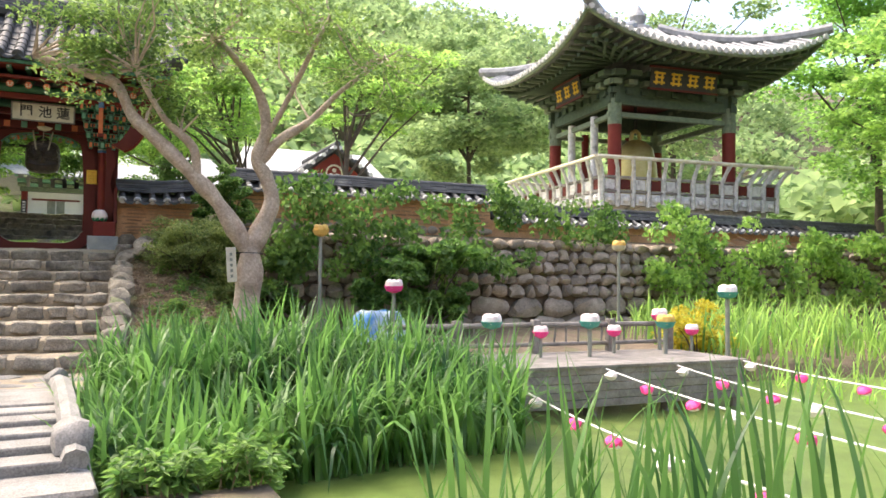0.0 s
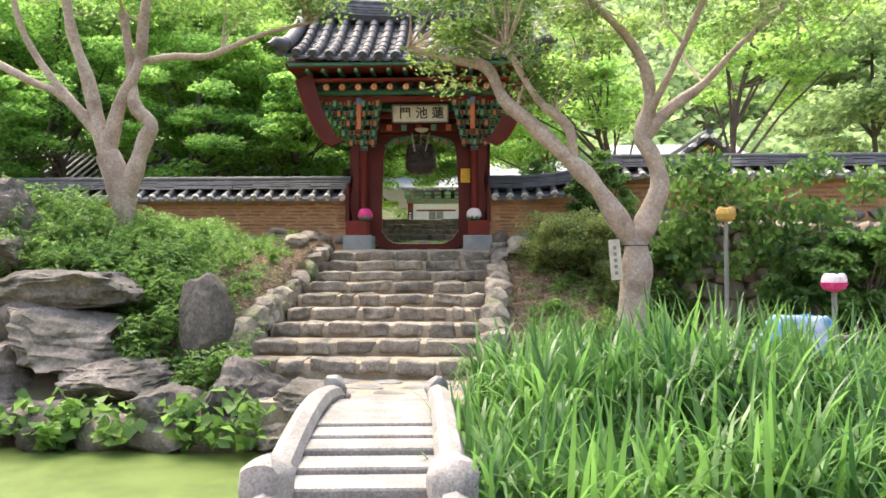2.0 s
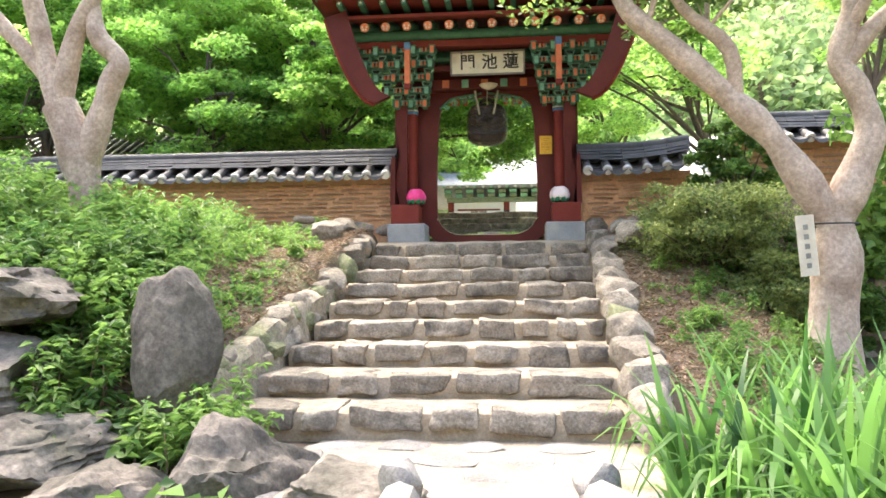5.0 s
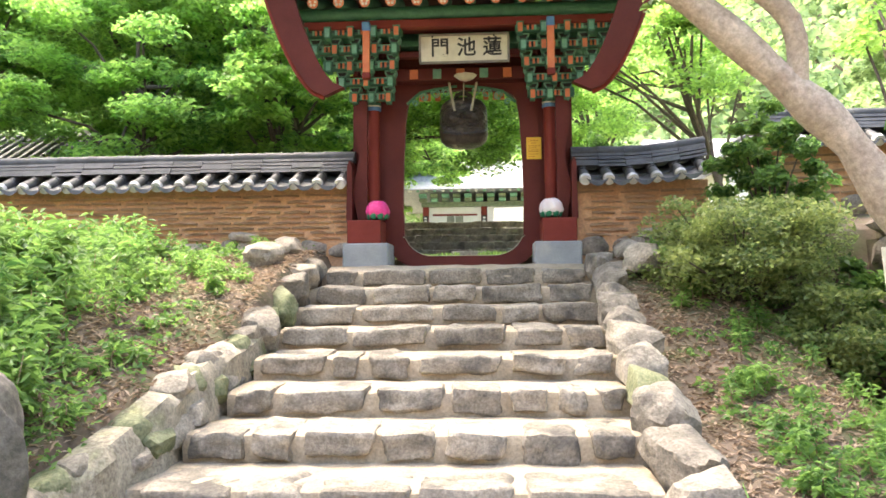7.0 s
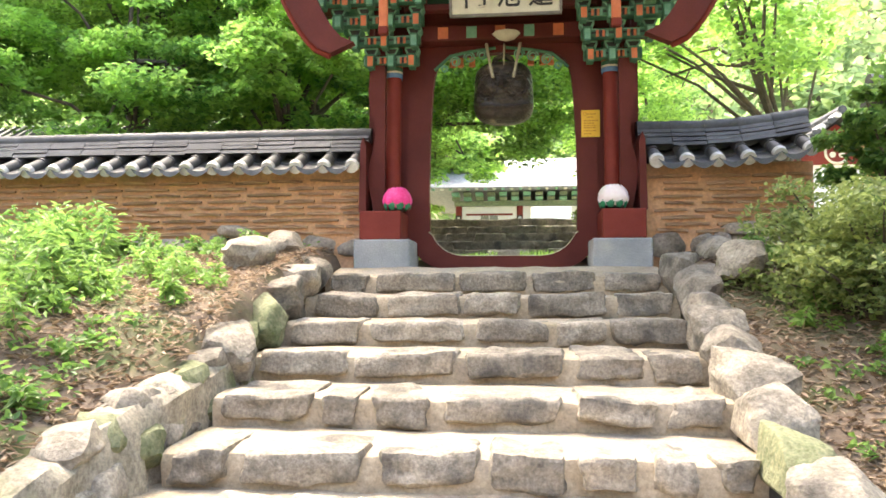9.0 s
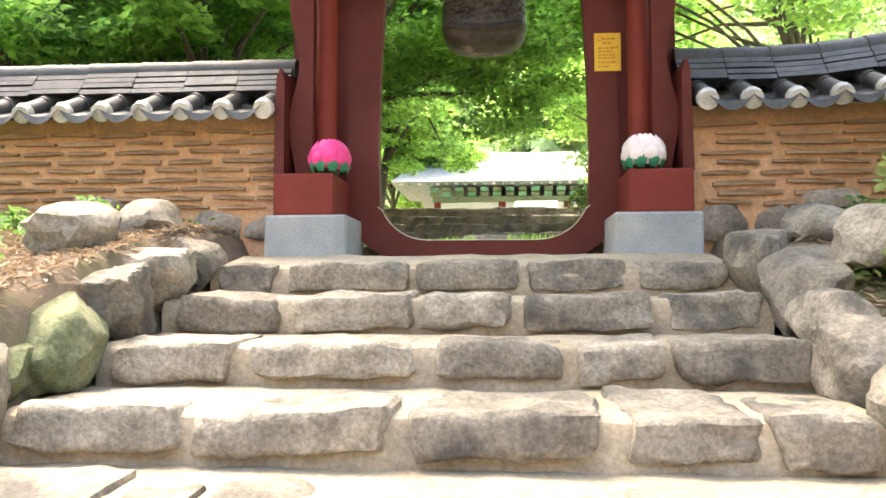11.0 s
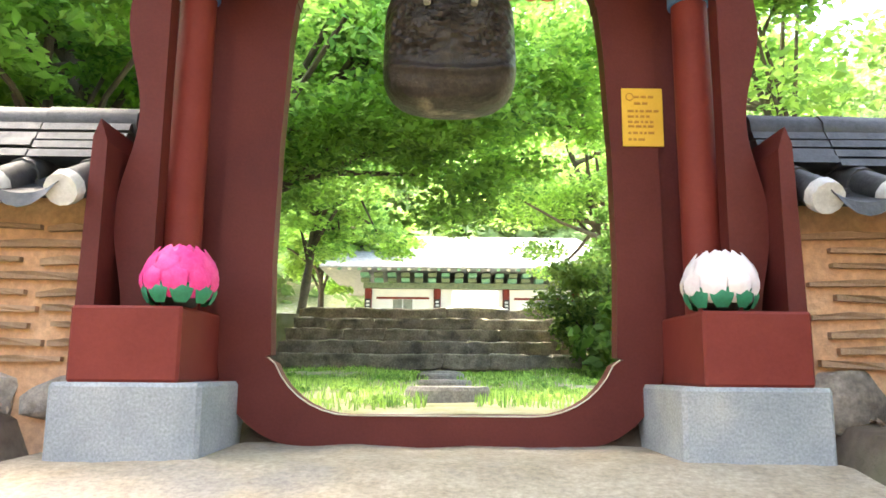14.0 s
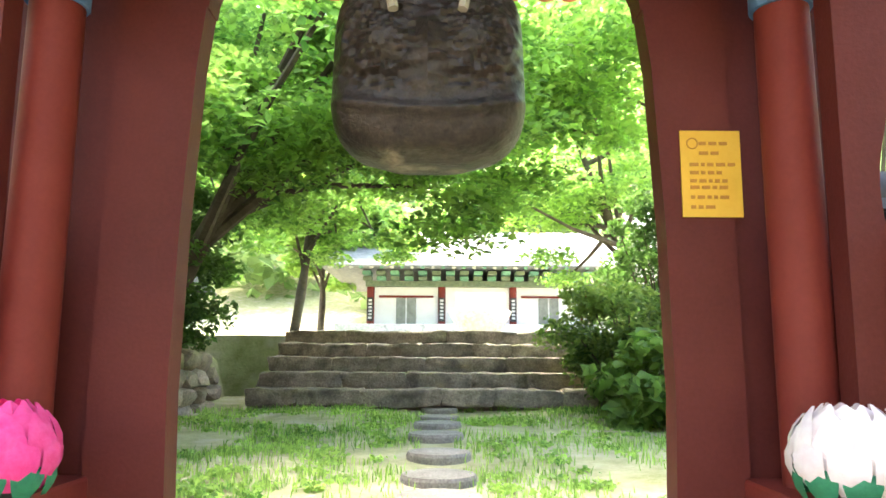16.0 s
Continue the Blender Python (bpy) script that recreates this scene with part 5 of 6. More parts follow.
def bush(label, x, y, rx, ry, h, mat, clumps, per, size, flat=0.6, z=None, slim=0.5, name="shrub"):
    z0 = float(ground_z(x, y)) - 0.05 if z is None else z
    b = thing(name, label, "shrub", at=(x, y, z0))
    stems = Shape()
    crown = [c for c in tufts(clumps, (0, 0, h * 0.5), (rx, ry, h * 0.5), 0.45)]
    for c in crown[::3]:
        stems.tube([(c[0] * 0.2, c[1] * 0.2, 0), (c[0] * 0.55, c[1] * 0.55, c[2] * 0.6), c], [0.018, 0.012, 0.005], 5)
    part("stem", stems, DARK_BARK, b)
    part("foliage", crown_mesh("foliage", mat, np.array(crown), rng.uniform(0.6, 1.1, clumps) * min(rx, ry, h) * 0.36, per, size, flat, 0.45, slim), mat, b)
    return b


bush("wide twiggy azalea shrub of small dark leaves by the stairs", 2.6, -1.6, 0.95, 0.8, 1.0, LEAF_AZALEA, 120, 170, 0.05, 0.5)
bush("low leafy azalea shrub of small dark leaves by the stairs", 3.2, -2.0, 0.6, 0.6, 0.85, LEAF_AZALEA, 60, 130, 0.055, 0.5)
bush("leafy shrub spilling from the end of the stone wall", 3.95, -1.75, 0.75, 0.5, 1.7, LEAF_IVY, 60, 130, 0.09)
bush("dense evergreen shrub beside the clay wall", 3.25, -0.55, 0.55, 0.5, 1.55, LEAF_IVY, 50, 130, 0.085)
bush("leafy shrub beside the terrace steps", 2.15, 6.6, 0.85, 0.8, 1.7, LEAF_MYRTLE, 60, 140, 0.09)
bush("glossy broad-leaved shrub beside the terrace steps", 2.2, 5.5, 0.7, 0.7, 1.0, LEAF_IVY, 40, 60, 0.19)
bush("tall dark clipped evergreen beside the court", 3.0, 8.2, 0.9, 0.9, 2.9, LEAF_DEEP, 80, 160, 0.09)
bush("dark multi-stemmed shrub under the maple", -3.3, 7.2, 1.0, 0.9, 2.2, LEAF_DEEP, 70, 140, 0.10)
bush("yellow-leaved bush at the pond edge", 10.6, -5.4, 0.7, 0.6, 1.0, leafy("gold_leaf", (0.30, 0.26, 0.02), (0.52, 0.46, 0.05)), 30, 110, 0.08)


# ivy curtains on the retaining wall: leaf sheets with depth
def ivy(x0, x1, z0, z1, n, size, label, y=-1.72, mat=LEAF_IVY, bulge=0.35):
    t = thing("ivy", label, "ivy", "ivy on the retaining wall")
    k = int((x1 - x0) * (z1 - z0) * 7)
    c = np.stack([rng.uniform(x0, x1, k), np.full(k, y), rng.uniform(z0, z1, k)], -1)
    keep = []
    for p in c:
        edge = min((p[0] - x0) / 0.6, (x1 - p[0]) / 0.6, (p[2] - z0) / 0.5, 1)
        if noise.noise(Vector((p[0] * 0.9, p[2] * 1.1, 3.0))) * 0.9 + edge > 0.35:
            p[1] -= bulge * (0.5 + 0.8 * noise.noise(Vector((p[0] * 0.8, 5, p[2])))) * max(edge, 0.2) - 0.4 * max(0, p[2] - 1.9)
            keep.append(p)
    part("leaf_mass", quads("leaf_mass", mat, leaves(cloud(keep, np.full(len(keep), 0.32), n, 0.8), size, 0.25, 0.65, 0.6)), mat, t)
    st = Shape()
    for p in keep[::6]:
        st.tube([(p[0], -1.4, p[2] + 0.3), (p[0] + 0.05, p[1] + 0.1, p[2]), (p[0] - 0.03, p[1] + 0.05, p[2] - 0.4)], 0.01, 5)
    part("vine", st, DARK_BARK, t)


ivy(3.6, 9.5, 1.0, 3.15, 70, 0.13, "thick ivy and creeper spilling over the stone wall", -1.75, LEAF_IVY, 0.6)
ivy(12.2, 16.2, 0.3, 3.0, 55, 0.15, "bright green creeper covering the stone wall", -1.8, LEAF_BRIGHT, 0.5)
ivy(9.2, 12.4, 2.0, 3.0, 55, 0.13, "creeper trailing over the wall top", -1.5, LEAF_IVY, 0.3)
ivy(16.0, 23.0, 0.6, 2.5, 40, 0.16, "green creeper covering the stone wall", -1.8, LEAF_BRIGHT, 0.5)
bush("dark dense shrub before the stone wall", 6.6, -2.4, 1.3, 0.7, 2.0, LEAF_DEEP, 60, 150, 0.13)


# blades: iris and reeds
def blades(name, label, spots, length, width, bend, mat, kind="", cat="plants", seg=6):
    n = len(spots)
    a = rng.uniform(0, 2 * np.pi, n)
    L = length * rng.uniform(0.6, 1.15, n)
    lean = rng.uniform(0.05, 0.35, n)
    bn = bend * rng.uniform(0.1, 1.3, n) ** 1.5
    out = np.stack([np.cos(a), np.sin(a)], -1)
    side = np.stack([-out[:, 1], out[:, 0]], -1)
    cols = []
    ang = lean.copy()
    p = np.zeros((n, 2))
    hz = np.zeros(n)
    for i in range(seg + 1):
        t = i / seg
        w = width * (1 - t ** 2.2) * (0.7 + 0.5 * np.sin(min(1, t * 1.6 + 0.2) * np.pi / 2)) * 0.5 + 0.0008
        for s in (-1, 1):
            q = np.empty((n, 3))
            q[:, :2] = spots[:, :2] + p + side * (s * w)
            q[:, 2] = spots[:, 2] + hz
            cols.append(q)
        step = L / seg
        p = p + out * (np.sin(ang) * step)[:, None]
        hz = hz + np.cos(ang) * step
        ang = np.minimum(ang + bn * (0.25 + t * 1.6) / seg * 2.2, 2.7)
    v = np.stack(cols, 1)
    f = [(2 * i, 2 * i + 1, 2 * i + 3, 2 * i + 2) for i in range(seg)]
    ob = new(name, quads(name, mat, v, 2 * (seg + 1), f))
    return tagged(ob, label, cat, kind=kind)


def spots_in(n, test, x0, x1, y0, y1, z=None, clump=0.0):
    out = []
    while len(out) < n:
        x, y = rng.uniform(x0, x1), rng.uniform(y0, y1)
        if test(x, y):
            if clump and noise.noise(Vector((x * 1.3, y * 1.3, 0))) < clump * rng.uniform(-1, 1):
                continue
            out.append((x, y))
    a = np.array(out)
    zz = ground_z(a[:, 0], a[:, 1]) if z is None else np.full(len(a), z)
    return np.column_stack([a, zz])


iris = spots_in(4300, lambda x, y: (x > 0.95 + 0.05 * (y + 9.8)) and (y < -6.5) and (y > -9.9 + 0.18 * (x - 1)) and x < 5.3 - 0.25 * abs(y + 8), 0.9, 5.3, -9.9, -6.4)
iris[:, 2] = np.maximum(iris[:, 2], WATER - 0.02)
iris[:, 2] = np.minimum(iris[:, 2] - 0.02, 0.02)
blades("iris_bed", "dense bed of tall arching green iris leaves beside the bridge", iris, 0.94 + 0.24 * smooth(2.1, 3.1, iris[:, 0]), 0.040, 1.95, LEAF_IRIS, "stuff")
near = spots_in(150, lambda x, y: x > 2.35 + (y + 13.5) * 0.15, 2.2, 4.6, -13.6, -11.9)
near[:, 2] = np.maximum(near[:, 2], WATER)
blades("reed", "tall pointed green water plant leaves on the near bank", near, 0.95, 0.028, 0.35, LEAF_IRIS, "stuff")
rb = spots_in(1500, lambda x, y: x + y * 0.4 > 7.3, 10.4, 17, -8.6, -3.0)
blades("tall_grass", "tall bright green grass on the far bank", rb, 1.0, 0.035, 0.9, LEAF_BRIGHT, "stuff")


# ferns and low weeds on the slopes
def weeds(name, label, spots, h, mat, per, size, slim=0.4, spread=0.14):
    c = np.repeat(spots, per, 0)
    k = len(c)
    t = rng.uniform(0, 1, k) ** 0.7
    c[:, 2] += t * h * rng.uniform(0.7, 1.0, k) * np.repeat(rng.uniform(0.35, 1.15, len(spots)), per)
    c[:, :2] += rng.normal(0, spread, (k, 2)) * (0.4 + t[:, None] * 0.6)
    return tagged(new(name, quads(name, mat, leaves(c, size, 0.5, slim))), label, "plants", kind="stuff")


def herbs(label, spots, h, mat, leaf):
    """Leafy stalks: each with pairs of slim leaves up its length, bare and brown below."""
    k, rows = len(spots), 15
    lean = rng.normal(0, 0.16, (k, 2))
    tall = h * rng.uniform(0.55, 1.2, k)
    t = np.linspace(0.28, 1.0, rows)
    mid = spots[:, None, :] + np.concatenate([lean[:, None, :] * (t[None, :, None] ** 2) * tall[:, None, None] * 1.6, (t[None, :] * tall[:, None])[..., None]], -1)
    out = []
    for side in (0, 1, 2):
        a = np.arange(rows)[None, :] * 2.4 + rng.uniform(0, 6.28, (k, 1)) + side * 2.1 + rng.normal(0, 0.3, (k, rows))
        d = np.stack([np.cos(a), np.sin(a), rng.normal(0.05, 0.3, (k, rows))], -1)
        s_ = np.stack([-np.sin(a), np.cos(a), rng.normal(0, 0.25, (k, rows))], -1)
        L = (leaf * rng.uniform(0.7, 1.3, (k, rows)) * (1.15 - 0.55 * t[None, :]))[..., None]
        up = np.array([0, 0, 1.0])
        base = mid + d * 0.008
        out.append(np.stack([base, base + d * L * 0.45 + s_ * L * 0.17 + up * L * 0.12, base + d * L - up * L * 0.18, base + d * L * 0.45 - s_ * L * 0.17 + up * L * 0.12], 2).reshape(-1, 4, 3))
    tagged(new("herb", quads("herb", mat, np.concatenate(out))), label, "plants", kind="stuff")
    stalk = []
    for side in ((0.006, 0), (0, 0.006)):
        w = np.array([side[0], side[1], 0])
        stalk.append(np.stack([spots - w, spots + w, mid[:, rows // 2] + w * 0.6, mid[:, rows // 2] - w * 0.6], 1))
    tagged(new("stalk", quads("stalk", LEAF_DRY, np.concatenate(stalk))), "bare reddish-brown stalks below the herbs", "plants", kind="stuff")


herbs("tall leafy green herbs crowding the mound", spots_in(420, lambda x, y: x < -1.95 - 0.35 * (y + 5.3), -5.4, -1.9, -5.4, -3.2, clump=0.6), 0.62, LEAF_IVY, 0.14)
herbs("tall leafy green herbs before the clay wall", spots_in(260, lambda x, y: x < -2.6 - 0.25 * (y + 3), -7.5, -2.2, -3.3, -0.5, clump=0.6), 0.42, LEAF_IVY, 0.12)
herbs("young leafy herbs scattered on the slope", spots_in(260, lambda x, y: abs(x) > 1.95, -4.5, 3.3, -5.3, -0.3, clump=0.4), 0.22, LEAF_IVY, 0.085)
herbs("leafy herbs growing between the boulders", spots_in(60, lambda x, y: True, -3.0, -1.3, -6.35, -5.5, clump=0.5), 0.5, LEAF_IVY, 0.12)
herbs("low leafy green herbs on the near bank", spots_in(110, lambda x, y: True, 1.3, 2.5, -11.0, -10.1), 0.3, LEAF_IVY, 0.11)
weeds("fern", "bright green ferns and herbs on the mound", spots_in(90, lambda x, y: x < -2.3 or y < -4.6, -5.4, -1.9, -5.3, -3.0, clump=0.8), 0.75, LEAF_IVY, 110, 0.065, 0.3, 0.13)
weeds("fern", "bright green ferns in front of the clay wall", spots_in(70, lambda x, y: x < -3.0 - 0.2 * (y + 3), -7.5, -2.2, -3.2, -0.2, clump=0.6), 0.45, LEAF_IVY, 90, 0.06, 0.3, 0.12)
weeds("weed", "scattered small green weeds on the slope", spots_in(700, lambda x, y: abs(x) > 1.85 and not (x > 3.2), -5.5, 3.2, -5.6, -0.1, clump=0.7), 0.14, LEAF_IVY, 26, 0.055, 0.5, 0.07)
weeds("weed", "green weeds among the boulders", spots_in(24, lambda x, y: True, -5.0, -1.45, -6.3, -5.4), 0.4, LEAF_IVY, 60, 0.085, 0.65, 0.12)
weeds("weed", "broad-leaved green weeds by the pond", spots_in(20, lambda x, y: True, -4.4, -0.6, -7.25, -6.9, -0.3), 0.5, LEAF_IVY, 36, 0.13, 0.8, 0.13)
weeds("weed", "leafy green weeds at the iris bed's edge", spots_in(80, lambda x, y: True, 0.95, 2.4, -10.1, -9.3, -0.3), 0.4, LEAF_IVY, 40, 0.07, 0.6, 0.12)
litter = spots_in(36000, lambda x, y: abs(x) > 1.6 and x < 3.4, -5.6, 3.4, -5.7, 0.2)
litter[:, 2] += 0.012
tagged(new("leaf_litter", quads("leaf_litter", LEAF_DRY, leaves(litter, 0.07, 0.68, 0.24, 0.0))), "dry brown fallen leaves and twigs on the earth", "leaf litter", kind="stuff")
g1 = spots_in(15000, lambda x, y: abs(x - 0.05) > 0.12, -3.2, 4.2, 0.9, 7.0, clump=0.35)
blades("grass", "short sparse green lawn grass in the court", g1, 0.065, 0.007, 0.9, LEAF_BRIGHT, "stuff", "grass", 2)
weeds("weed", "clover and small weeds in the court lawn", spots_in(500, lambda x, y: abs(x - 0.05) > 0.3, -3.2, 4.2, 1.2, 7.0, clump=0.5), 0.05, LEAF_BRIGHT, 25, 0.04, 0.8, 0.06)


# far woods on the hills, their leaf colour paled for haze
def far_woods():
    pts = []
    while len(pts) < 900:
        a, d = rng.uniform(-1.0, 1.15), rng.uniform(48, 170)
        x, y = 2 + d * math.sin(a), d * math.cos(a) - 8
        if y > 42 or x > 34 or x < -24:
            pts.append((x, y, float(ground_z(x, y)) + rng.uniform(1.5, 5.5), d))
    p = np.array(pts)
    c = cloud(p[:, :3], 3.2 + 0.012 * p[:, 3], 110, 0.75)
    tagged(new("far_woods", quads("far_woods", LEAF_FAR_HAZE, leaves(c, 1.25, 0.5, 0.75))), "hazy green wooded hillside", "woods", kind="stuff")


far_woods()


# ---- court steps and stepping stones ----
def court():
    st = tagged(new("stairs_court"), "wide dark stone terrace steps with pale worn treads", "stairs", kind="structure")
    r = random.Random(21)
    part("step_core", Shape().box(-2.05, 1.9, 7.0, 9.4, 1.8, 2.05), STONE, st)
    for k in range(5):
        y, z = 6.85 + 0.42 * k, 2.07 + 0.178 * (k + 1)
        part("step_core", Shape().box(-2.05, 1.9, y + 0.08, 9.5, z - 0.18, z - 0.012), MORTAR, st)
        x = -2.12 + 0.03 * k
        while x < 1.6:
            w = r.uniform(0.5, 1.0)
            me = rock_mesh("step_stone", STONE, w * 0.52, 0.24, 0.098, r.uniform(0, 80), 0.12, 0.1, 2, 0.85)
            part("step_stone", me, STONE, st, at=pose(x + w / 2, y + 0.22, z - 0.09, 0, r.uniform(-1, 1), 0))
            x += w * 0.98
    w = tagged(new("wall_court"), "low rough stone retaining wall beside the court", "wall", kind="structure")
    part("backing", Shape().box(-3.2, -2.75, 3.2, 7.6, 1.6, 2.5), SOIL, w)
    for row in range(4):
        y = 3.0
        while y < 7.4:
            L = r.uniform(0.3, 0.55)
            me = rock_mesh("wall_stone", WALL_STONE, 0.14, L * 0.54, 0.125, r.uniform(0, 80), 0.2, 0, 2, 0.75)
            part("wall_stone", me, WALL_STONE, w, at=pose(-2.70 - 0.02 * row, y + L / 2, 1.98 + 0.19 * row))
            y += L
    for k in range(8):
        y = 1.55 + 0.62 * k + 0.02 * k * k
        rx = 0.235 - 0.004 * k
        h = 0.08 if k == 0 else 0.05
        s = Shape().lathe([(rx * 0.97, -0.1), (rx, 0.0), (rx, h - 0.02), (rx * 0.96, h), (0.02, h + 0.004)], n=20)
        m = pose(0.05 + r.uniform(-0.02, 0.02), y, float(ground_z(0.05, y)), 0, 0, r.uniform(0, 360))
        tagged(part("stepping_stone", s, PALE_STONE, at=m), "round pale stepping stone set in the court lawn", "stepping stone", "stepping stones")
    part("threshold", Shape().box(-1.3, 1.3, 0.63, 1.35, 1.5, 1.83, c=0.02), MORTAR, tagged(new("threshold_court"), "pale sandy threshold behind the gate", "threshold", kind="structure"))


court()


# ---- bell pavilion beyond the wall ----
OLIVE = surface("faded_green_paint", (0.10, 0.14, 0.09), (0.22, 0.26, 0.17), 8, 0.7, 0.15)
DARK_OLIVE = surface("dark_green_paint", (0.035, 0.06, 0.04), (0.08, 0.115, 0.07), 8, 0.7, 0.15)


def build_pavilion():
    p = thing("bell_pavilion", "open bell pavilion with red columns, green eaves and tiled roof", "pavilion", at=(17.8, 5.25, 3.3))
    turn = radians(-7)
    m = Matrix.Translation((17.8, 5.25, 0)) @ Matrix.Rotation(turn, 4, "Z")
    inv = Matrix.Translation((17.8, 5.25, 3.3)).inverted()

    def put(name, shape, mat, label="", smooth_=False):
        shape.v = [tuple(m @ Vector(v)) for v in shape.v]
        ob = part(name, shape, mat, p, label, smooth_)
        ob.matrix_parent_inverse = inv
        return ob
    put("plinth", Shape().box(-2.9, 2.9, -2.9, 2.9, 2.0, 3.5, c=0.03), LIME, "pale stone plinth")
    put("floor", Shape().box(-3.1, 3.1, -3.1, 3.1, 3.5, 3.75, c=0.03), WOOD)
    for sx in (-1, 1):
        for sy in (-1, 1):
            put("column", Shape().tube([(sx * 2.1, sy * 2.1, 3.75), (sx * 2.1, sy * 2.1, 6.1)], 0.21, 16), RED_BRIGHT, "red column", True)
            put("column_head", Shape().tube([(sx * 2.1, sy * 2.1, 6.1), (sx * 2.1, sy * 2.1, 6.9)], 0.215, 16), OLIVE, "pale green painted column head", True)
    for s in (-1, 1):
        put("column", Shape().tube([(s * 0.9, 2.1, 3.75), (s * 0.9, 2.1, 6.6)], 0.13, 12), RED_BRIGHT, "", True)
        # west posts are lime-white: sunlight on that side is put into their colour
        put("column", Shape().tube([(-2.1, s * 0.8, 3.75), (-2.1, s * 0.8, 6.6)], 0.13, 12), LIME, "", True)
    for a in range(4):
        rot = Matrix.Rotation(a * math.pi / 2, 4, "Z")

        def side(name, sh, mat, label="", sm=False):
            sh.v = [tuple(rot @ Vector(v)) for v in sh.v]
            return put(name, sh, mat, label, sm)
        side("beam", Shape().box(-2.35, 2.35, -2.2, -2.0, 6.75, 7.0, c=0.01), DARK_OLIVE)
        side("beam", Shape().box(-2.35, 2.35, -2.17, -2.03, 6.35, 6.5, c=0.01), OLIVE)
        side("frieze", Shape().box(-2.3, 2.3, -2.15, -2.05, 7.0, 7.75), DARK_OLIVE)
        for k in range(9):
            x = -2.2 + 0.55 * k
            for tier in range(3):
                side("bracket", Shape().box(x - 0.12 - 0.04 * tier, x + 0.12 + 0.04 * tier, -2.25 - 0.2 * tier, -2.05, 7.08 + 0.24 * tier, 7.24 + 0.24 * tier, c=0.015), OLIVE if tier % 2 else DARK_OLIVE)
        for k in range(23):
            x = -3.6 + 7.2 * k / 22
            up = 0.75 * (abs(x) / 4.2) ** 2.6
            side("rafter", Shape().tube([(x * 0.75, -2.0, 8.15), (x, -3.55 - 0.12 * abs(x) / 4, 7.78 + up)], 0.06, 8), DARK_OLIVE)
            side("flying_rafter", Shape().box(x - 0.05, x + 0.05, -3.85 - 0.1 * abs(x) / 4, -3.0, 7.93 + up, 8.03 + up, c=0.008), OLIVE if k % 2 else DARK_OLIVE)
        # roof face, rows of cover tiles
        n = 20
        v, f = [], []
        rows = 6
        for i in range(rows + 1):
            t = i / rows
            w = 4.1 * (1 - t) + 0.55 * t
            for j in range(n + 1):
                u = -1 + 2 * j / n
                v.append((u * w, -w, 8.06 + 0.85 * abs(u) ** 2.6 * (1 - t) ** 1.5 + 1.7 * (0.55 * t + 0.45 * t * t)))
        for i in range(rows):
            f += [(i * (n + 1) + j, i * (n + 1) + j + 1, (i + 1) * (n + 1) + j + 1, (i + 1) * (n + 1) + j) for j in range(n)]
        side("roof_face", Shape().add(v, f), GLARE_TILE, "dark grey tiled roof face")
        edge = [Vector(v[j]) for j in range(n + 1)]
        side("eave_edge", Shape().tube([q + Vector((0, 0, -0.05)) for q in edge], 0.07, 8), OLIVE)
        for j in range(34):
            u = -0.98 + 1.96 * j / 33
            pts = []
            for i in range(7):
                t = i / 6
                w = 4.13 * (1 - t) + 0.55 * t
                x = u * 4.1
                if abs(x) > w:
                    break
                uu = x / w
                pts.append((x, -w, 8.12 + 0.85 * abs(uu) ** 2.6 * (1 - t) ** 1.5 + 1.7 * (0.55 * t + 0.45 * t * t)))
            if len(pts) > 1:
                side("roll_tile", Shape().tube(pts, 0.075, 7), GLARE_TILE)
            q = Vector((u * 4.12, -4.15, 8.10 + 0.85 * abs(u) ** 2.6))
            side("tile_end", Shape().tube([q, q + Vector((0, -0.07, -0.01))], 0.085, 8), LIME)
        hip = []
        for i in range(8):
            t = i / 7
            w = 4.25 * (1 - t) + 0.5 * t
            hip.append((w, -w, 8.22 + 0.95 * (1 - t) ** 1.8 + 1.7 * (0.55 * t + 0.45 * t * t)))
        side("hip_ridge", Shape().tube(hip, 0.17, 8), GLARE_TILE, "", True)
        # railing: outward-curved balusters with panels
        side("rail", Shape().tube([(-3.45, -3.45, 4.85), (3.45, -3.45, 4.85)], 0.06, 8), CREAM, "pale timber handrail")
        side("rail", Shape().box(-3.15, 3.15, -3.17, -3.08, 4.28, 4.36, c=0.01), WOOD)
        side("rail", Shape().box(-3.15, 3.15, -3.17, -3.08, 3.86, 3.94, c=0.01), WOOD)
        # balusters and panels whitened: the sun's glare is put into their colour
        for k in range(13):
            x = -3.1 + 6.2 * k / 12
            side("baluster", Shape().tube([(x, -3.12, 3.45), (x, -3.14, 4.3), (x * 1.04, -3.30, 4.6), (x * 1.1, -3.45, 4.85)], [0.07, 0.075, 0.055, 0.07], 8), LIME, "", True)
            if k < 12:
                side("panel", Shape().box(x + 0.1, x + 0.42, -3.14, -3.09, 3.96, 4.26, c=0.01), RED if k % 2 else LIME)
                side("apron_panel", Shape().box(x + 0.1, x + 0.42, -3.14, -3.09, 3.5, 3.84, c=0.01), LIME)
                side("panel_knob", Shape().lathe([(0.02, -0.1), (0.10, -0.05), (0.10, 0.05), (0.02, 0.1)], (x + 0.26, -3.16, 3.67), 8), LIME)
    put("ceiling", Shape().box(-2.1, 2.1, -2.1, 2.1, 7.6, 7.7), RED)
    put("finial", Shape().lathe([(0.6, 0), (0.5, 0.3), (0.2, 0.4), (0.3, 0.7), (0.05, 1.1)], (0, 0, 9.7), 12), GLARE_TILE, "", True)
    bell = thing("temple_bell", "large pale bronze temple bell hanging in the pavilion", "bell")
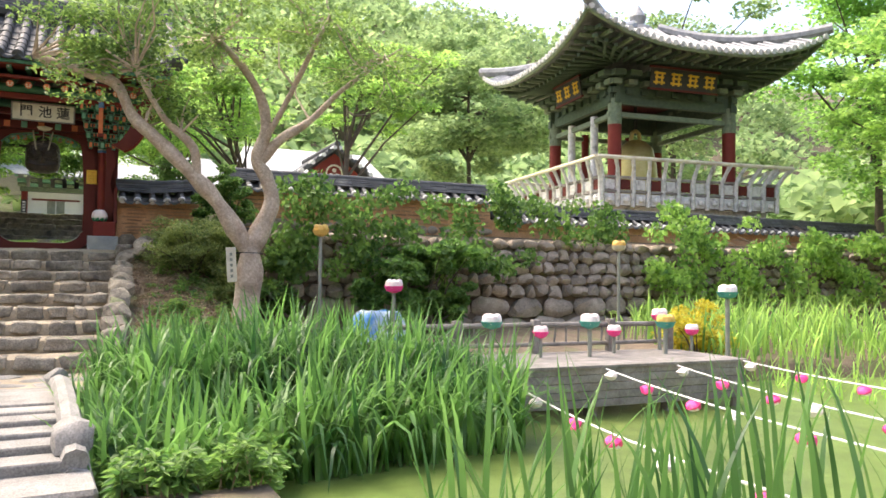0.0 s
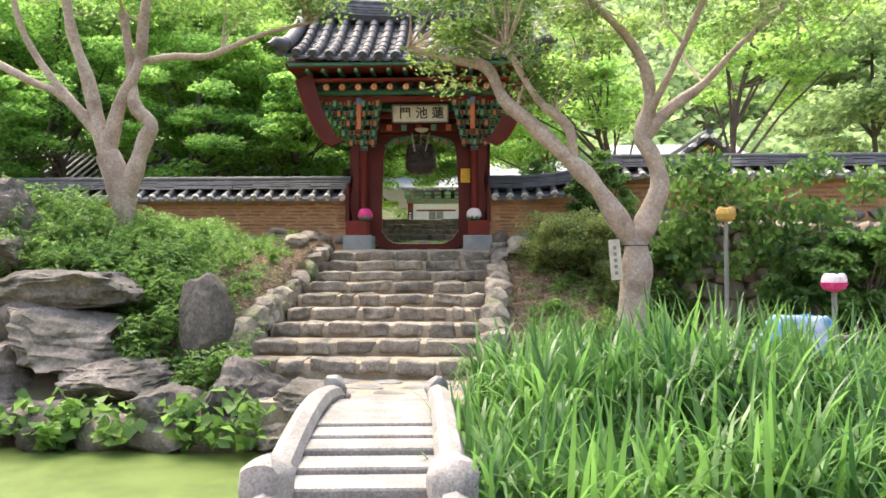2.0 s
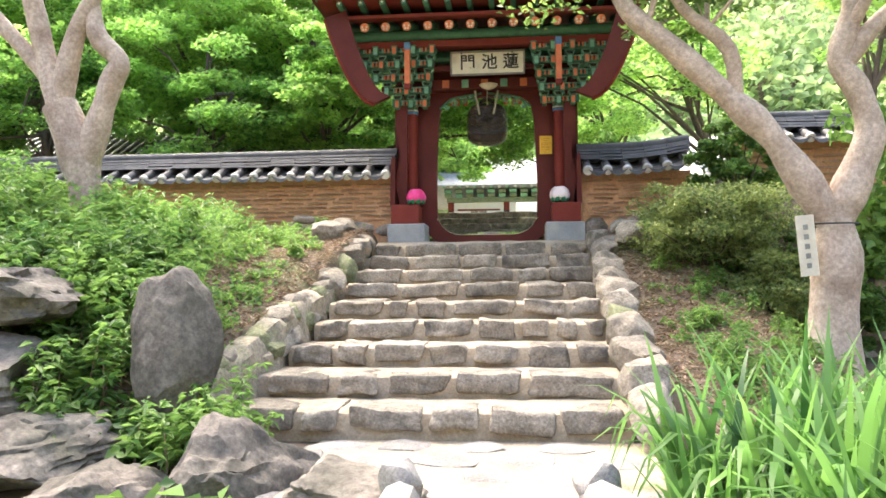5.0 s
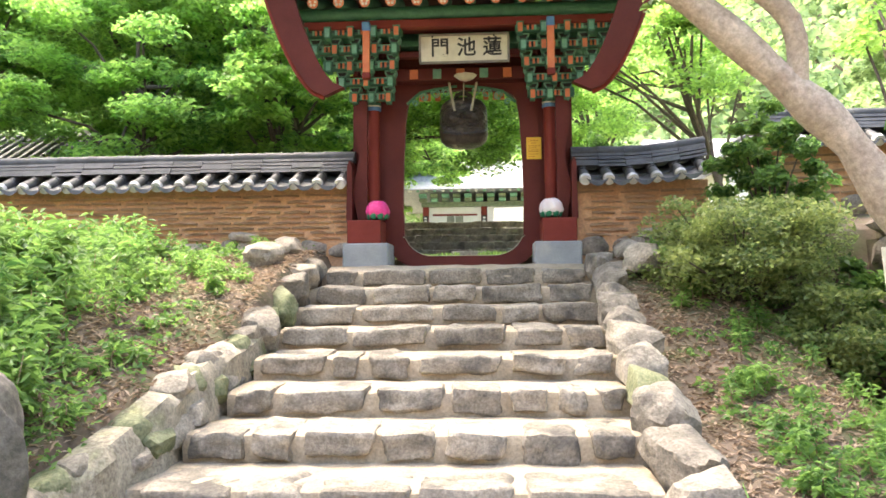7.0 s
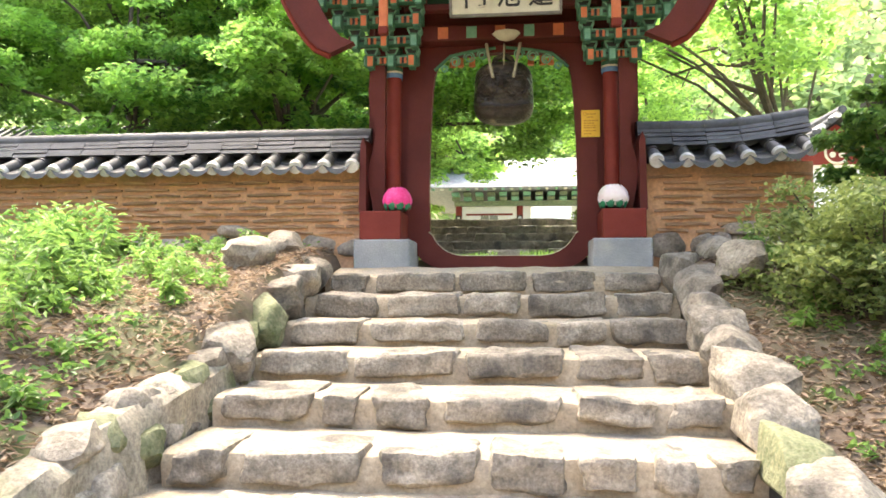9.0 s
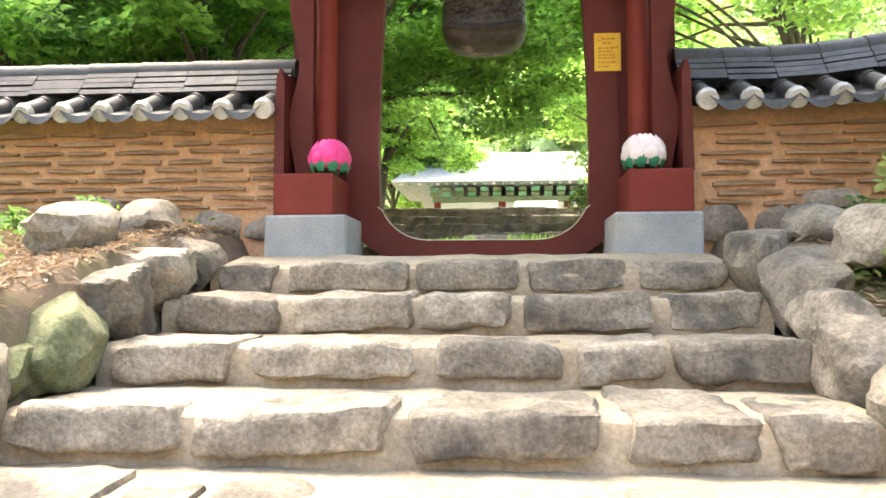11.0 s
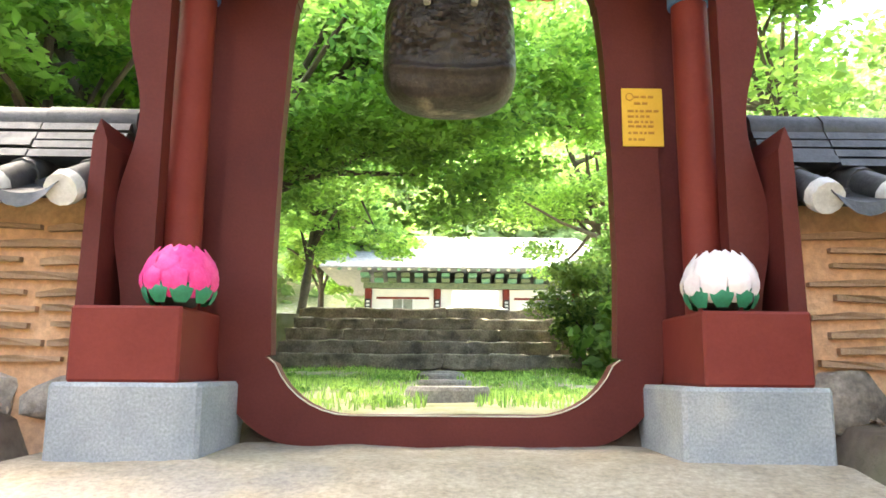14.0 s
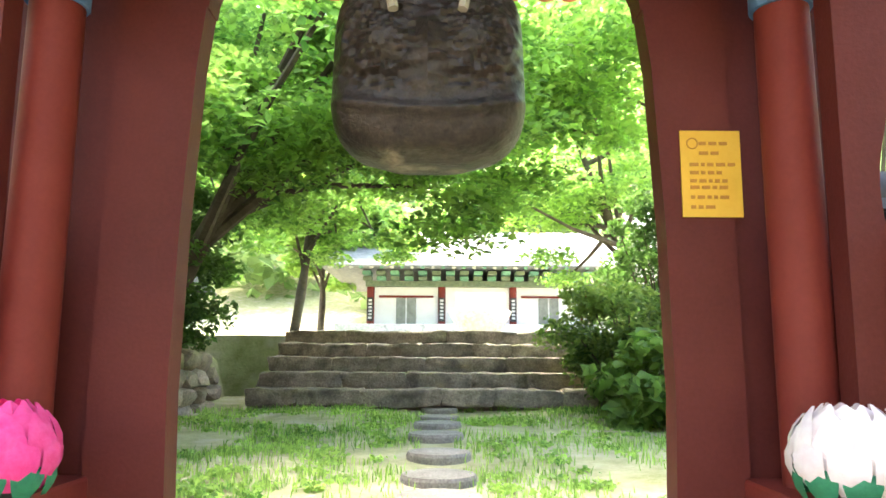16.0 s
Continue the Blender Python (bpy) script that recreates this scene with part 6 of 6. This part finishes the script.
    part("bell_body", Shape().lathe([(0.78, 4.05), (0.80, 4.15), (0.76, 4.5), (0.70, 5.2), (0.58, 5.75), (0.35, 6.0), (0.1, 6.08)], (17.6, 5.1, 0), 28), BRASS, bell, smooth=True)
    part("bell_band", Shape().lathe([(0.80, 4.1), (0.825, 4.15), (0.80, 4.3)], (17.6, 5.1, 0), 28), BRASS, bell, smooth=True)
    part("crown_loop", Shape().tube([(17.4, 5.1, 6.0), (17.45, 5.1, 6.3), (17.6, 5.1, 6.4), (17.75, 5.1, 6.3), (17.8, 5.1, 6.0)], 0.07, 8), BRASS, bell, smooth=True)
    part("chain", Shape().tube([(17.6, 5.1, 6.35), (17.6, 5.1, 7.62)], 0.05, 8), BLACK, bell)
    for rot, x, letters in ((0, -0.05, "國濟佛蓮"), (-math.pi / 2, 0.2, "古鐘百")):
        sgn = thing("pavilion_signboard", "black name board with gold brush characters under the pavilion eaves", "sign")
        mm = m @ Matrix.Rotation(rot, 4, "Z") @ pose(x, -2.78, 7.50, 100, 0, 0)
        w = 0.30 * len(letters)
        part("board", Shape().box(-w, w, -0.30, 0.30, -0.05, 0, mm, 0.01), BLACK, sgn)
        for k in range(len(letters)):
            cx = -w + 0.3 + 0.6 * k
            # blurred gold strokes: bars of their size
            for dx, dy, a, b in ((0, 0.15, 0.19, 0.03), (0, 0.02, 0.16, 0.03), (0, -0.13, 0.2, 0.03), (-0.1, 0, 0.03, 0.2), (0.09, -0.02, 0.03, 0.18)):
                part("stroke", Shape().box(cx + dx - a, cx + dx + a, dy - b, dy + b, 0.002, 0.02, mm), YELLOW, sgn)
        for y0, y1 in ((0.30, 0.36), (-0.36, -0.30)):
            part("board_frame", Shape().box(-w - 0.05, w + 0.05, y0, y1, -0.06, 0.03, mm), RED, sgn)


build_pavilion()


# ---- halls beyond ----
def build_hall():
    h = thing("temple_hall", "white-walled temple hall with red door frames and green painted eaves", "building", at=(1.5, 30, 3.6))
    inv = Matrix.Translation((1.5, 30, 3.6)).inverted()

    def put(name, shape, mat, label=""):
        shape.v = [(x, y, z if z < 3.95 else 3.95 + (z - 3.95) * 0.66) for x, y, z in shape.v]
        ob = part(name, shape, mat, h, label)
        ob.matrix_parent_inverse = inv
        return ob
    put("terrace", Shape().box(-4.2, 7.4, 28.4, 40, 3.0, 3.95, c=0.03), LIME, "pale stone terrace")
    put("wall", Shape().box(-2.9, 6.1, 30, 38, 3.9, 6.4), WHITE)
    put("eave_band", Shape().box(-3.1, 6.3, 29.7, 30.2, 6.4, 6.75), OLIVE)
    for k in range(17):
        x = -3.0 + 9.2 * k / 16
        for t in range(2):
            put("bracket", Shape().box(x - 0.18, x + 0.18, 29.3 - 0.3 * t, 29.9, 6.75 + 0.3 * t, 7.0 + 0.3 * t, c=0.02), TEAL if (k + t) % 2 else OLIVE)
    for k in range(30):
        x = -4.4 + 12.0 * k / 29
        put("rafter", Shape().tube([(x, 28.2, 7.35), (x, 30.5, 7.9)], 0.08, 8), TEAL if k % 2 else LIME)
    put("roof", Shape().add([(-4.8, 28.0, 7.5), (8.0, 28.0, 7.5), (7.0, 34, 11), (-3.8, 34, 11), (-4.8, 40, 7.5), (8.0, 40, 7.5), (-4.8, 28.0, 7.42), (8.0, 28.0, 7.42), (8.0, 40, 7.42), (-4.8, 40, 7.42)],
                            [(0, 1, 2, 3), (3, 2, 5, 4), (0, 3, 4), (1, 5, 2), (6, 9, 8, 7), (0, 6, 7, 1)]), GLARE_TILE)
    for x in (-2.9, 0.1, 3.1, 6.1):
        put("column", Shape().tube([(x, 29.95, 3.95), (x, 29.95, 6.5)], 0.16, 10), RED_BRIGHT)
        put("scroll_plaque", Shape().box(x - 0.13, x + 0.13, 29.74, 29.78, 4.2, 5.7), BLACK)
        for k in range(6):
            put("plaque_mark", Shape().box(x - 0.07, x + 0.07, 29.725, 29.742, 4.35 + 0.22 * k, 4.48 + 0.22 * k), LIME)
    for x in (-1.4, 4.6):
        d = put("door", Shape().box(x - 0.42, x + 0.42, 29.93, 29.99, 4.0, 5.7), GREY_METAL, "grey double door")
        put("door_frame", Shape().box(x - 1.15, x + 1.15, 29.94, 29.985, 5.72, 5.86), RED_BRIGHT)
        put("door_mullion", Shape().box(x - 0.03, x + 0.03, 29.90, 29.93, 4.0, 5.7), LIME)
    # big stone lantern-like urn before the hall
    u = thing("stone_basin", "round pale stone basin on a terrace before the hall", "basin", at=(1.3, 22, 3.1))
    part("bowl", Shape().lathe([(0.5, 0.0), (0.6, 0.3), (0.9, 0.75), (1.0, 0.95), (0.92, 1.0), (0.1, 1.02)], n=20), LIME, u, smooth=True)
    part("foot", Shape().lathe([(0.75, -0.25), (0.75, -0.05), (0.5, 0.02)], n=20), LIME, u)
    part("cover", Shape().box(-0.75, 0.75, -0.6, 0.6, 1.0, 1.5, c=0.05), WHITE, u, "white cloth-covered block")

    s = thing("shrine_hall", "small shrine with red gable, white emblem and tiled roof", "building", at=(11.7, 22, 4))
    inv2 = Matrix.Translation((11.7, 22, 4)).inverted()

    def put2(name, shape, mat, label=""):
        ob = part(name, shape, mat, s, label)
        ob.matrix_parent_inverse = inv2
        return ob
    put2("wall", Shape().box(9.9, 13.6, 22, 28, 3.0, 6.2), WHITE)
    put2("gable", Shape().prism([(9.8, 6.1), (13.7, 6.1), (11.75, 7.6)], 21.9, 22.0), RED_BRIGHT, "red boarded gable")
    put2("emblem", Shape().tube([(11.75 + 0.42 * math.cos(a), 21.87, 6.55 + 0.42 * math.sin(a)) for a in np.linspace(0, 2 * math.pi, 25)], 0.05, 6), CREAM, "cream ring emblem")
    for dx, dz in ((-0.16, -0.1), (0.16, -0.1), (0, 0.16)):
        put2("emblem_dot", Shape().tube([(11.75 + dx, 21.89, 6.55 + dz), (11.75 + dx, 21.85, 6.55 + dz)], 0.11, 10), CREAM)
    for sgn in (-1, 1):
        ex = 11.75 + sgn * 2.5
        put2("roof", Shape().add([(11.75, 21.4, 7.95), (ex, 21.4, 6.05), (ex, 28.5, 6.05), (11.75, 28.5, 7.95), (11.75, 21.4, 7.75), (ex, 21.4, 5.88), (ex, 28.5, 5.88), (11.75, 28.5, 7.75)],
                                 [(0, 1, 2, 3), (4, 7, 6, 5), (0, 4, 5, 1), (1, 5, 6, 2)]), TILE)
        for k in range(9):
            t = (k + 0.5) / 9
            x, z = 11.75 + sgn * 2.5 * t, 7.92 - 1.9 * t
            put2("verge_tile", Shape().tube([(x, 21.3, z), (x, 21.9, z)], 0.11, 8), LIME if k % 2 == 0 else TILE)
    put2("ridge", Shape().tube([(11.75, 21.3, 8.0), (11.75, 28.5, 8.0)], 0.16, 8), TILE)

    o = thing("outer_hall", "low temple building with long dark tiled roof behind the maples", "building", at=(-12, 13, 2))
    inv3 = Matrix.Translation((-12, 13, 2)).inverted()
    for name, sh, mt in (("wall", Shape().box(-17, -7, 12, 17, 1.5, 4.3), CLAY),
                         ("roof", Shape().add([(-18, 10.8, 4.2), (-5.8, 10.8, 4.2), (-6.6, 14.5, 6.4), (-17, 14.5, 6.4), (-18, 18, 4.2), (-5.8, 18, 4.2)], [(0, 1, 2, 3), (3, 2, 5, 4), (0, 3, 4), (1, 5, 2), (0, 4, 5, 1)]), TILE)):
        ob = part(name, sh, mt, o)
        ob.matrix_parent_inverse = inv3
    for k in range(40):
        x = -17.6 + 0.3 * k
        ob = part("roll_tile", Shape().tube([(x, 10.7, 4.27), (x, 14.4, 6.45)], 0.08, 7), TILE, o)
        ob.matrix_parent_inverse = inv3
    w = thing("white_hall", "pale roofed temple building beyond the court", "building", at=(10, 32, 4))
    inv4 = Matrix.Translation((10, 32, 4)).inverted()
    for name, sh, mt in (("wall", Shape().box(9.0, 17.5, 32, 38, 3.2, 7.0), WHITE),
                         ("roof", Shape().add([(8.2, 31, 7.0), (18.6, 31, 7.0), (17.5, 35, 9.8), (9.3, 35, 9.8), (8.2, 39, 7.0), (18.6, 39, 7.0)], [(0, 1, 2, 3), (3, 2, 5, 4), (0, 3, 4), (1, 5, 2), (0, 4, 5, 1)]), LIME)):
        ob = part(name, sh, mt, w)
        ob.matrix_parent_inverse = inv4


build_hall()


# ---- wooden deck, lantern posts and strings over the pond ----
def build_deck():
    d = thing("wooden_deck", "weathered grey timber deck at the pond edge", "deck", at=(7.4, -7.3, -0.3))
    inv = Matrix.Translation((7.4, -7.3, -0.3)).inverted()

    def put(name, shape, mat=WOOD):
        ob = part(name, shape, mat, d)
        ob.matrix_parent_inverse = inv
    for k in range(5):
        put("front_board", Shape().box(5.3, 8.95, -8.04, -8.0, -0.22 + 0.098 * k, -0.13 + 0.098 * k, c=0.006))
    for k in range(11):
        put("deck_board", Shape().box(5.3, 9.0, -8.06 + 0.14 * k, -7.93 + 0.14 * k, 0.24, 0.28, c=0.006))
    for x in (5.4, 6.6, 7.8, 8.9):
        put("deck_post", Shape().box(x - 0.06, x + 0.06, -7.95, -7.83, -0.9, 0.24))
        put("deck_post", Shape().box(x - 0.06, x + 0.06, -6.65, -6.53, -0.9, 0.24))
    r_ = thing("deck_railing", "rustic timber railing around the deck", "railing", at=(7.4, -6.6, 0.28))
    inv2 = Matrix.Translation((7.4, -6.6, 0.28)).inverted()

    def put2(name, shape, mat=WOOD):
        ob = part(name, shape, mat, r_)
        ob.matrix_parent_inverse = inv2
    for x in (5.4, 6.6, 7.85, 8.92):
        put2("rail_post", Shape().box(x - 0.055, x + 0.055, -6.66, -6.55, 0.24, 0.74, c=0.01))
    put2("top_rail", Shape().tube([(4.4, -6.6, 0.66), (6.5, -6.6, 0.67), (9.0, -6.6, 0.66)], 0.035, 8))
    put2("low_rail", Shape().tube([(4.4, -6.6, 0.40), (9.0, -6.6, 0.40)], 0.03, 8))
    rr = random.Random(3)
    for k in range(22):
        x = 4.5 + 0.2 * k
        put2("baluster", Shape().tube([(x, -6.6, 0.38), (x + rr.uniform(-0.06, 0.06), -6.6, 0.68)], 0.016, 6))


build_deck()
LAMP_GREEN = surface("faded_green_cloth", (0.04, 0.25, 0.20), (0.08, 0.36, 0.30), 12, 0.7, 0.1)
LAMP_YELLOW = surface("ochre_cloth", (0.60, 0.36, 0.08), (0.70, 0.46, 0.14), 12, 0.7, 0.1)
GREY_STRING = surface("white_cord", (0.6, 0.6, 0.58), (0.75, 0.75, 0.72), 20, 0.8, 0.1)


def post_lantern(x, y, z, foot, top, low, label, s=1.0):
    g = thing("post_lantern", label, "lantern", "lotus lanterns round the pond", at=(x, y, foot))
    part("post", Shape().tube([(0, 0, 0), (0, 0, z - foot)], 0.03 * s, 8), GREY_METAL, g)
    zz = z - foot
    part("lower_petals", Shape().lathe([(0.03, -0.05), (0.11 * s, -0.02), (0.145 * s, 0.05 * s)], (0, 0, zz), 14), low, g)
    for k in range(8):
        a = 2 * math.pi * k / 8
        c, n_ = math.cos(a), math.sin(a)
        sh = rock_mesh("petal", top, 0.085 * s, 0.05 * s, 0.085 * s, 3 + k, 0.05, 0, 2)
        part("petal", sh, top, g, at=pose(0.075 * s * c, 0.075 * s * n_, zz + 0.07 * s, 0, 0, math.degrees(a) + 90))


for x, y, z, foot, top, low, s in ((5.0, -5.3, 1.12, 0.0, BLUSH, PINK, 1.0), (5.71, -7.0, 0.70, -0.2, BLUSH, LAMP_GREEN, 1.0), (7.08, -7.2, 0.70, 0.28, BLUSH, LAMP_GREEN, 1.0),
                                   (8.35, -7.2, 0.68, 0.28, LAMP_YELLOW, LAMP_GREEN, 1.0), (8.67, -6.7, 0.75, 0.28, BLUSH, PINK, 0.9), (9.70, -7.0, 1.09, -0.2, BLUSH, LAMP_GREEN, 1.1),
                                   (4.14, -4.4, 1.95, 0.0, LAMP_YELLOW, LAMP_YELLOW, 0.9), (9.3, -4.9, 1.85, 0.0, LAMP_YELLOW, CREAM, 0.9), (6.38, -7.1, 0.58, -0.2, BLUSH, PINK, 0.75),
                                   (7.7, -6.9, 0.56, 0.28, BLUSH, PINK, 0.75), (9.1, -6.9, 0.55, 0.28, BLUSH, PINK, 0.75)):
    post_lantern(x, y, z, foot, top, low, "faded cloth lotus lantern on a post by the pond", s)


def strung(a, b, n, sag):
    s = thing("lantern_string", "white cord with small pink lotus lanterns over the pond", "string of lanterns", "lantern strings")
    pts = [(a[0] + (b[0] - a[0]) * t, a[1] + (b[1] - a[1]) * t, a[2] + (b[2] - a[2]) * t - sag * 4 * t * (1 - t)) for t in np.linspace(0, 1, 17)]
    part("cord", Shape().tube(pts, 0.009, 5), GREY_STRING, s)
    for k in range(n):
        q = pts[1 + round(k * 14 / max(1, n - 1))]
        sh = rock_mesh("string_lantern", PINK if k % 3 else BLUSH, 0.075, 0.075, 0.055, k + 4, 0.12, 0, 2)
        lan = part("string_lantern", sh, PINK, s, at=pose(q[0], q[1], q[2] - 0.06))
        part("lantern_base", Shape().lathe([(0.02, -0.11), (0.05, -0.10), (0.06, -0.05)], q, 8), BLUSH, s)


strung((6.75, -7.9, 0.24), (5.5, -12.9, 0.30), 6, 0.06)
strung((7.85, -7.9, 0.24), (6.4, -12.9, 0.30), 6, 0.06)
strung((8.95, -7.9, 0.26), (8.0, -12.9, 0.32), 6, 0.06)
strung((5.3, -8.6, 0.1), (4.3, -12.9, 0.25), 5, 0.06)

plaque = thing("tree_plaque", "pale weathered name board tied to the tree trunk", "sign", at=(2.96, -3.55, 1.45))
part("board", Shape().box(-0.075, 0.075, -0.012, 0.012, -0.26, 0.28, pose(0, 0, 0, 0, -4, -15), 0.005), CREAM, plaque)
part("tie", Shape().tube([(0.25 + 0.25 * math.cos(a), 0.15 + 0.24 * math.sin(a), 0.2) for a in np.linspace(0, 2 * math.pi, 21)], 0.008, 5), BLACK, plaque)
for k in range(5):
    part("writing", Shape().box(-0.02, 0.02, -0.0165, -0.0135, -0.19 + 0.085 * k, -0.145 + 0.085 * k, pose(0, 0, 0, 0, -4, -15)), GREY_METAL, plaque)


def build_tarp():
    """A crumpled sheet thrown over something low."""
    bm = bmesh.new()
    bmesh.ops.create_grid(bm, x_segments=40, y_segments=28, size=1)
    for v in bm.verts:
        x, y = v.co.x, v.co.y
        d = max(abs(x), abs(y))
        h = 0.5 * (1 - float(smooth(0.45, 0.95, d)))
        h += 0.05 * noise.noise(Vector((x * 4, y * 4, 1))) + 0.025 * noise.noise(Vector((x * 11, y * 11, 4)))
        v.co = (x * 0.62, y * 0.42, h + 0.02)
    me = bpy.data.meshes.new("tarpaulin")
    bm.to_mesh(me)
    bm.free()
    me.materials.append(surface("blue_sheeting", (0.03, 0.16, 0.42), (0.08, 0.28, 0.55), 5, 0.45, 0.2, stain=(0.50, 0.56, 0.62), stain_at=0.52))
    me.shade_smooth()
    ob = part("tarpaulin", me, BLUE, at=pose(5.5, -3.2, float(ground_z(5.5, -3.2)), 0, 0, 12))
    tagged(ob, "crumpled blue and white tarpaulin on the bank", "tarpaulin")


build_tarp()
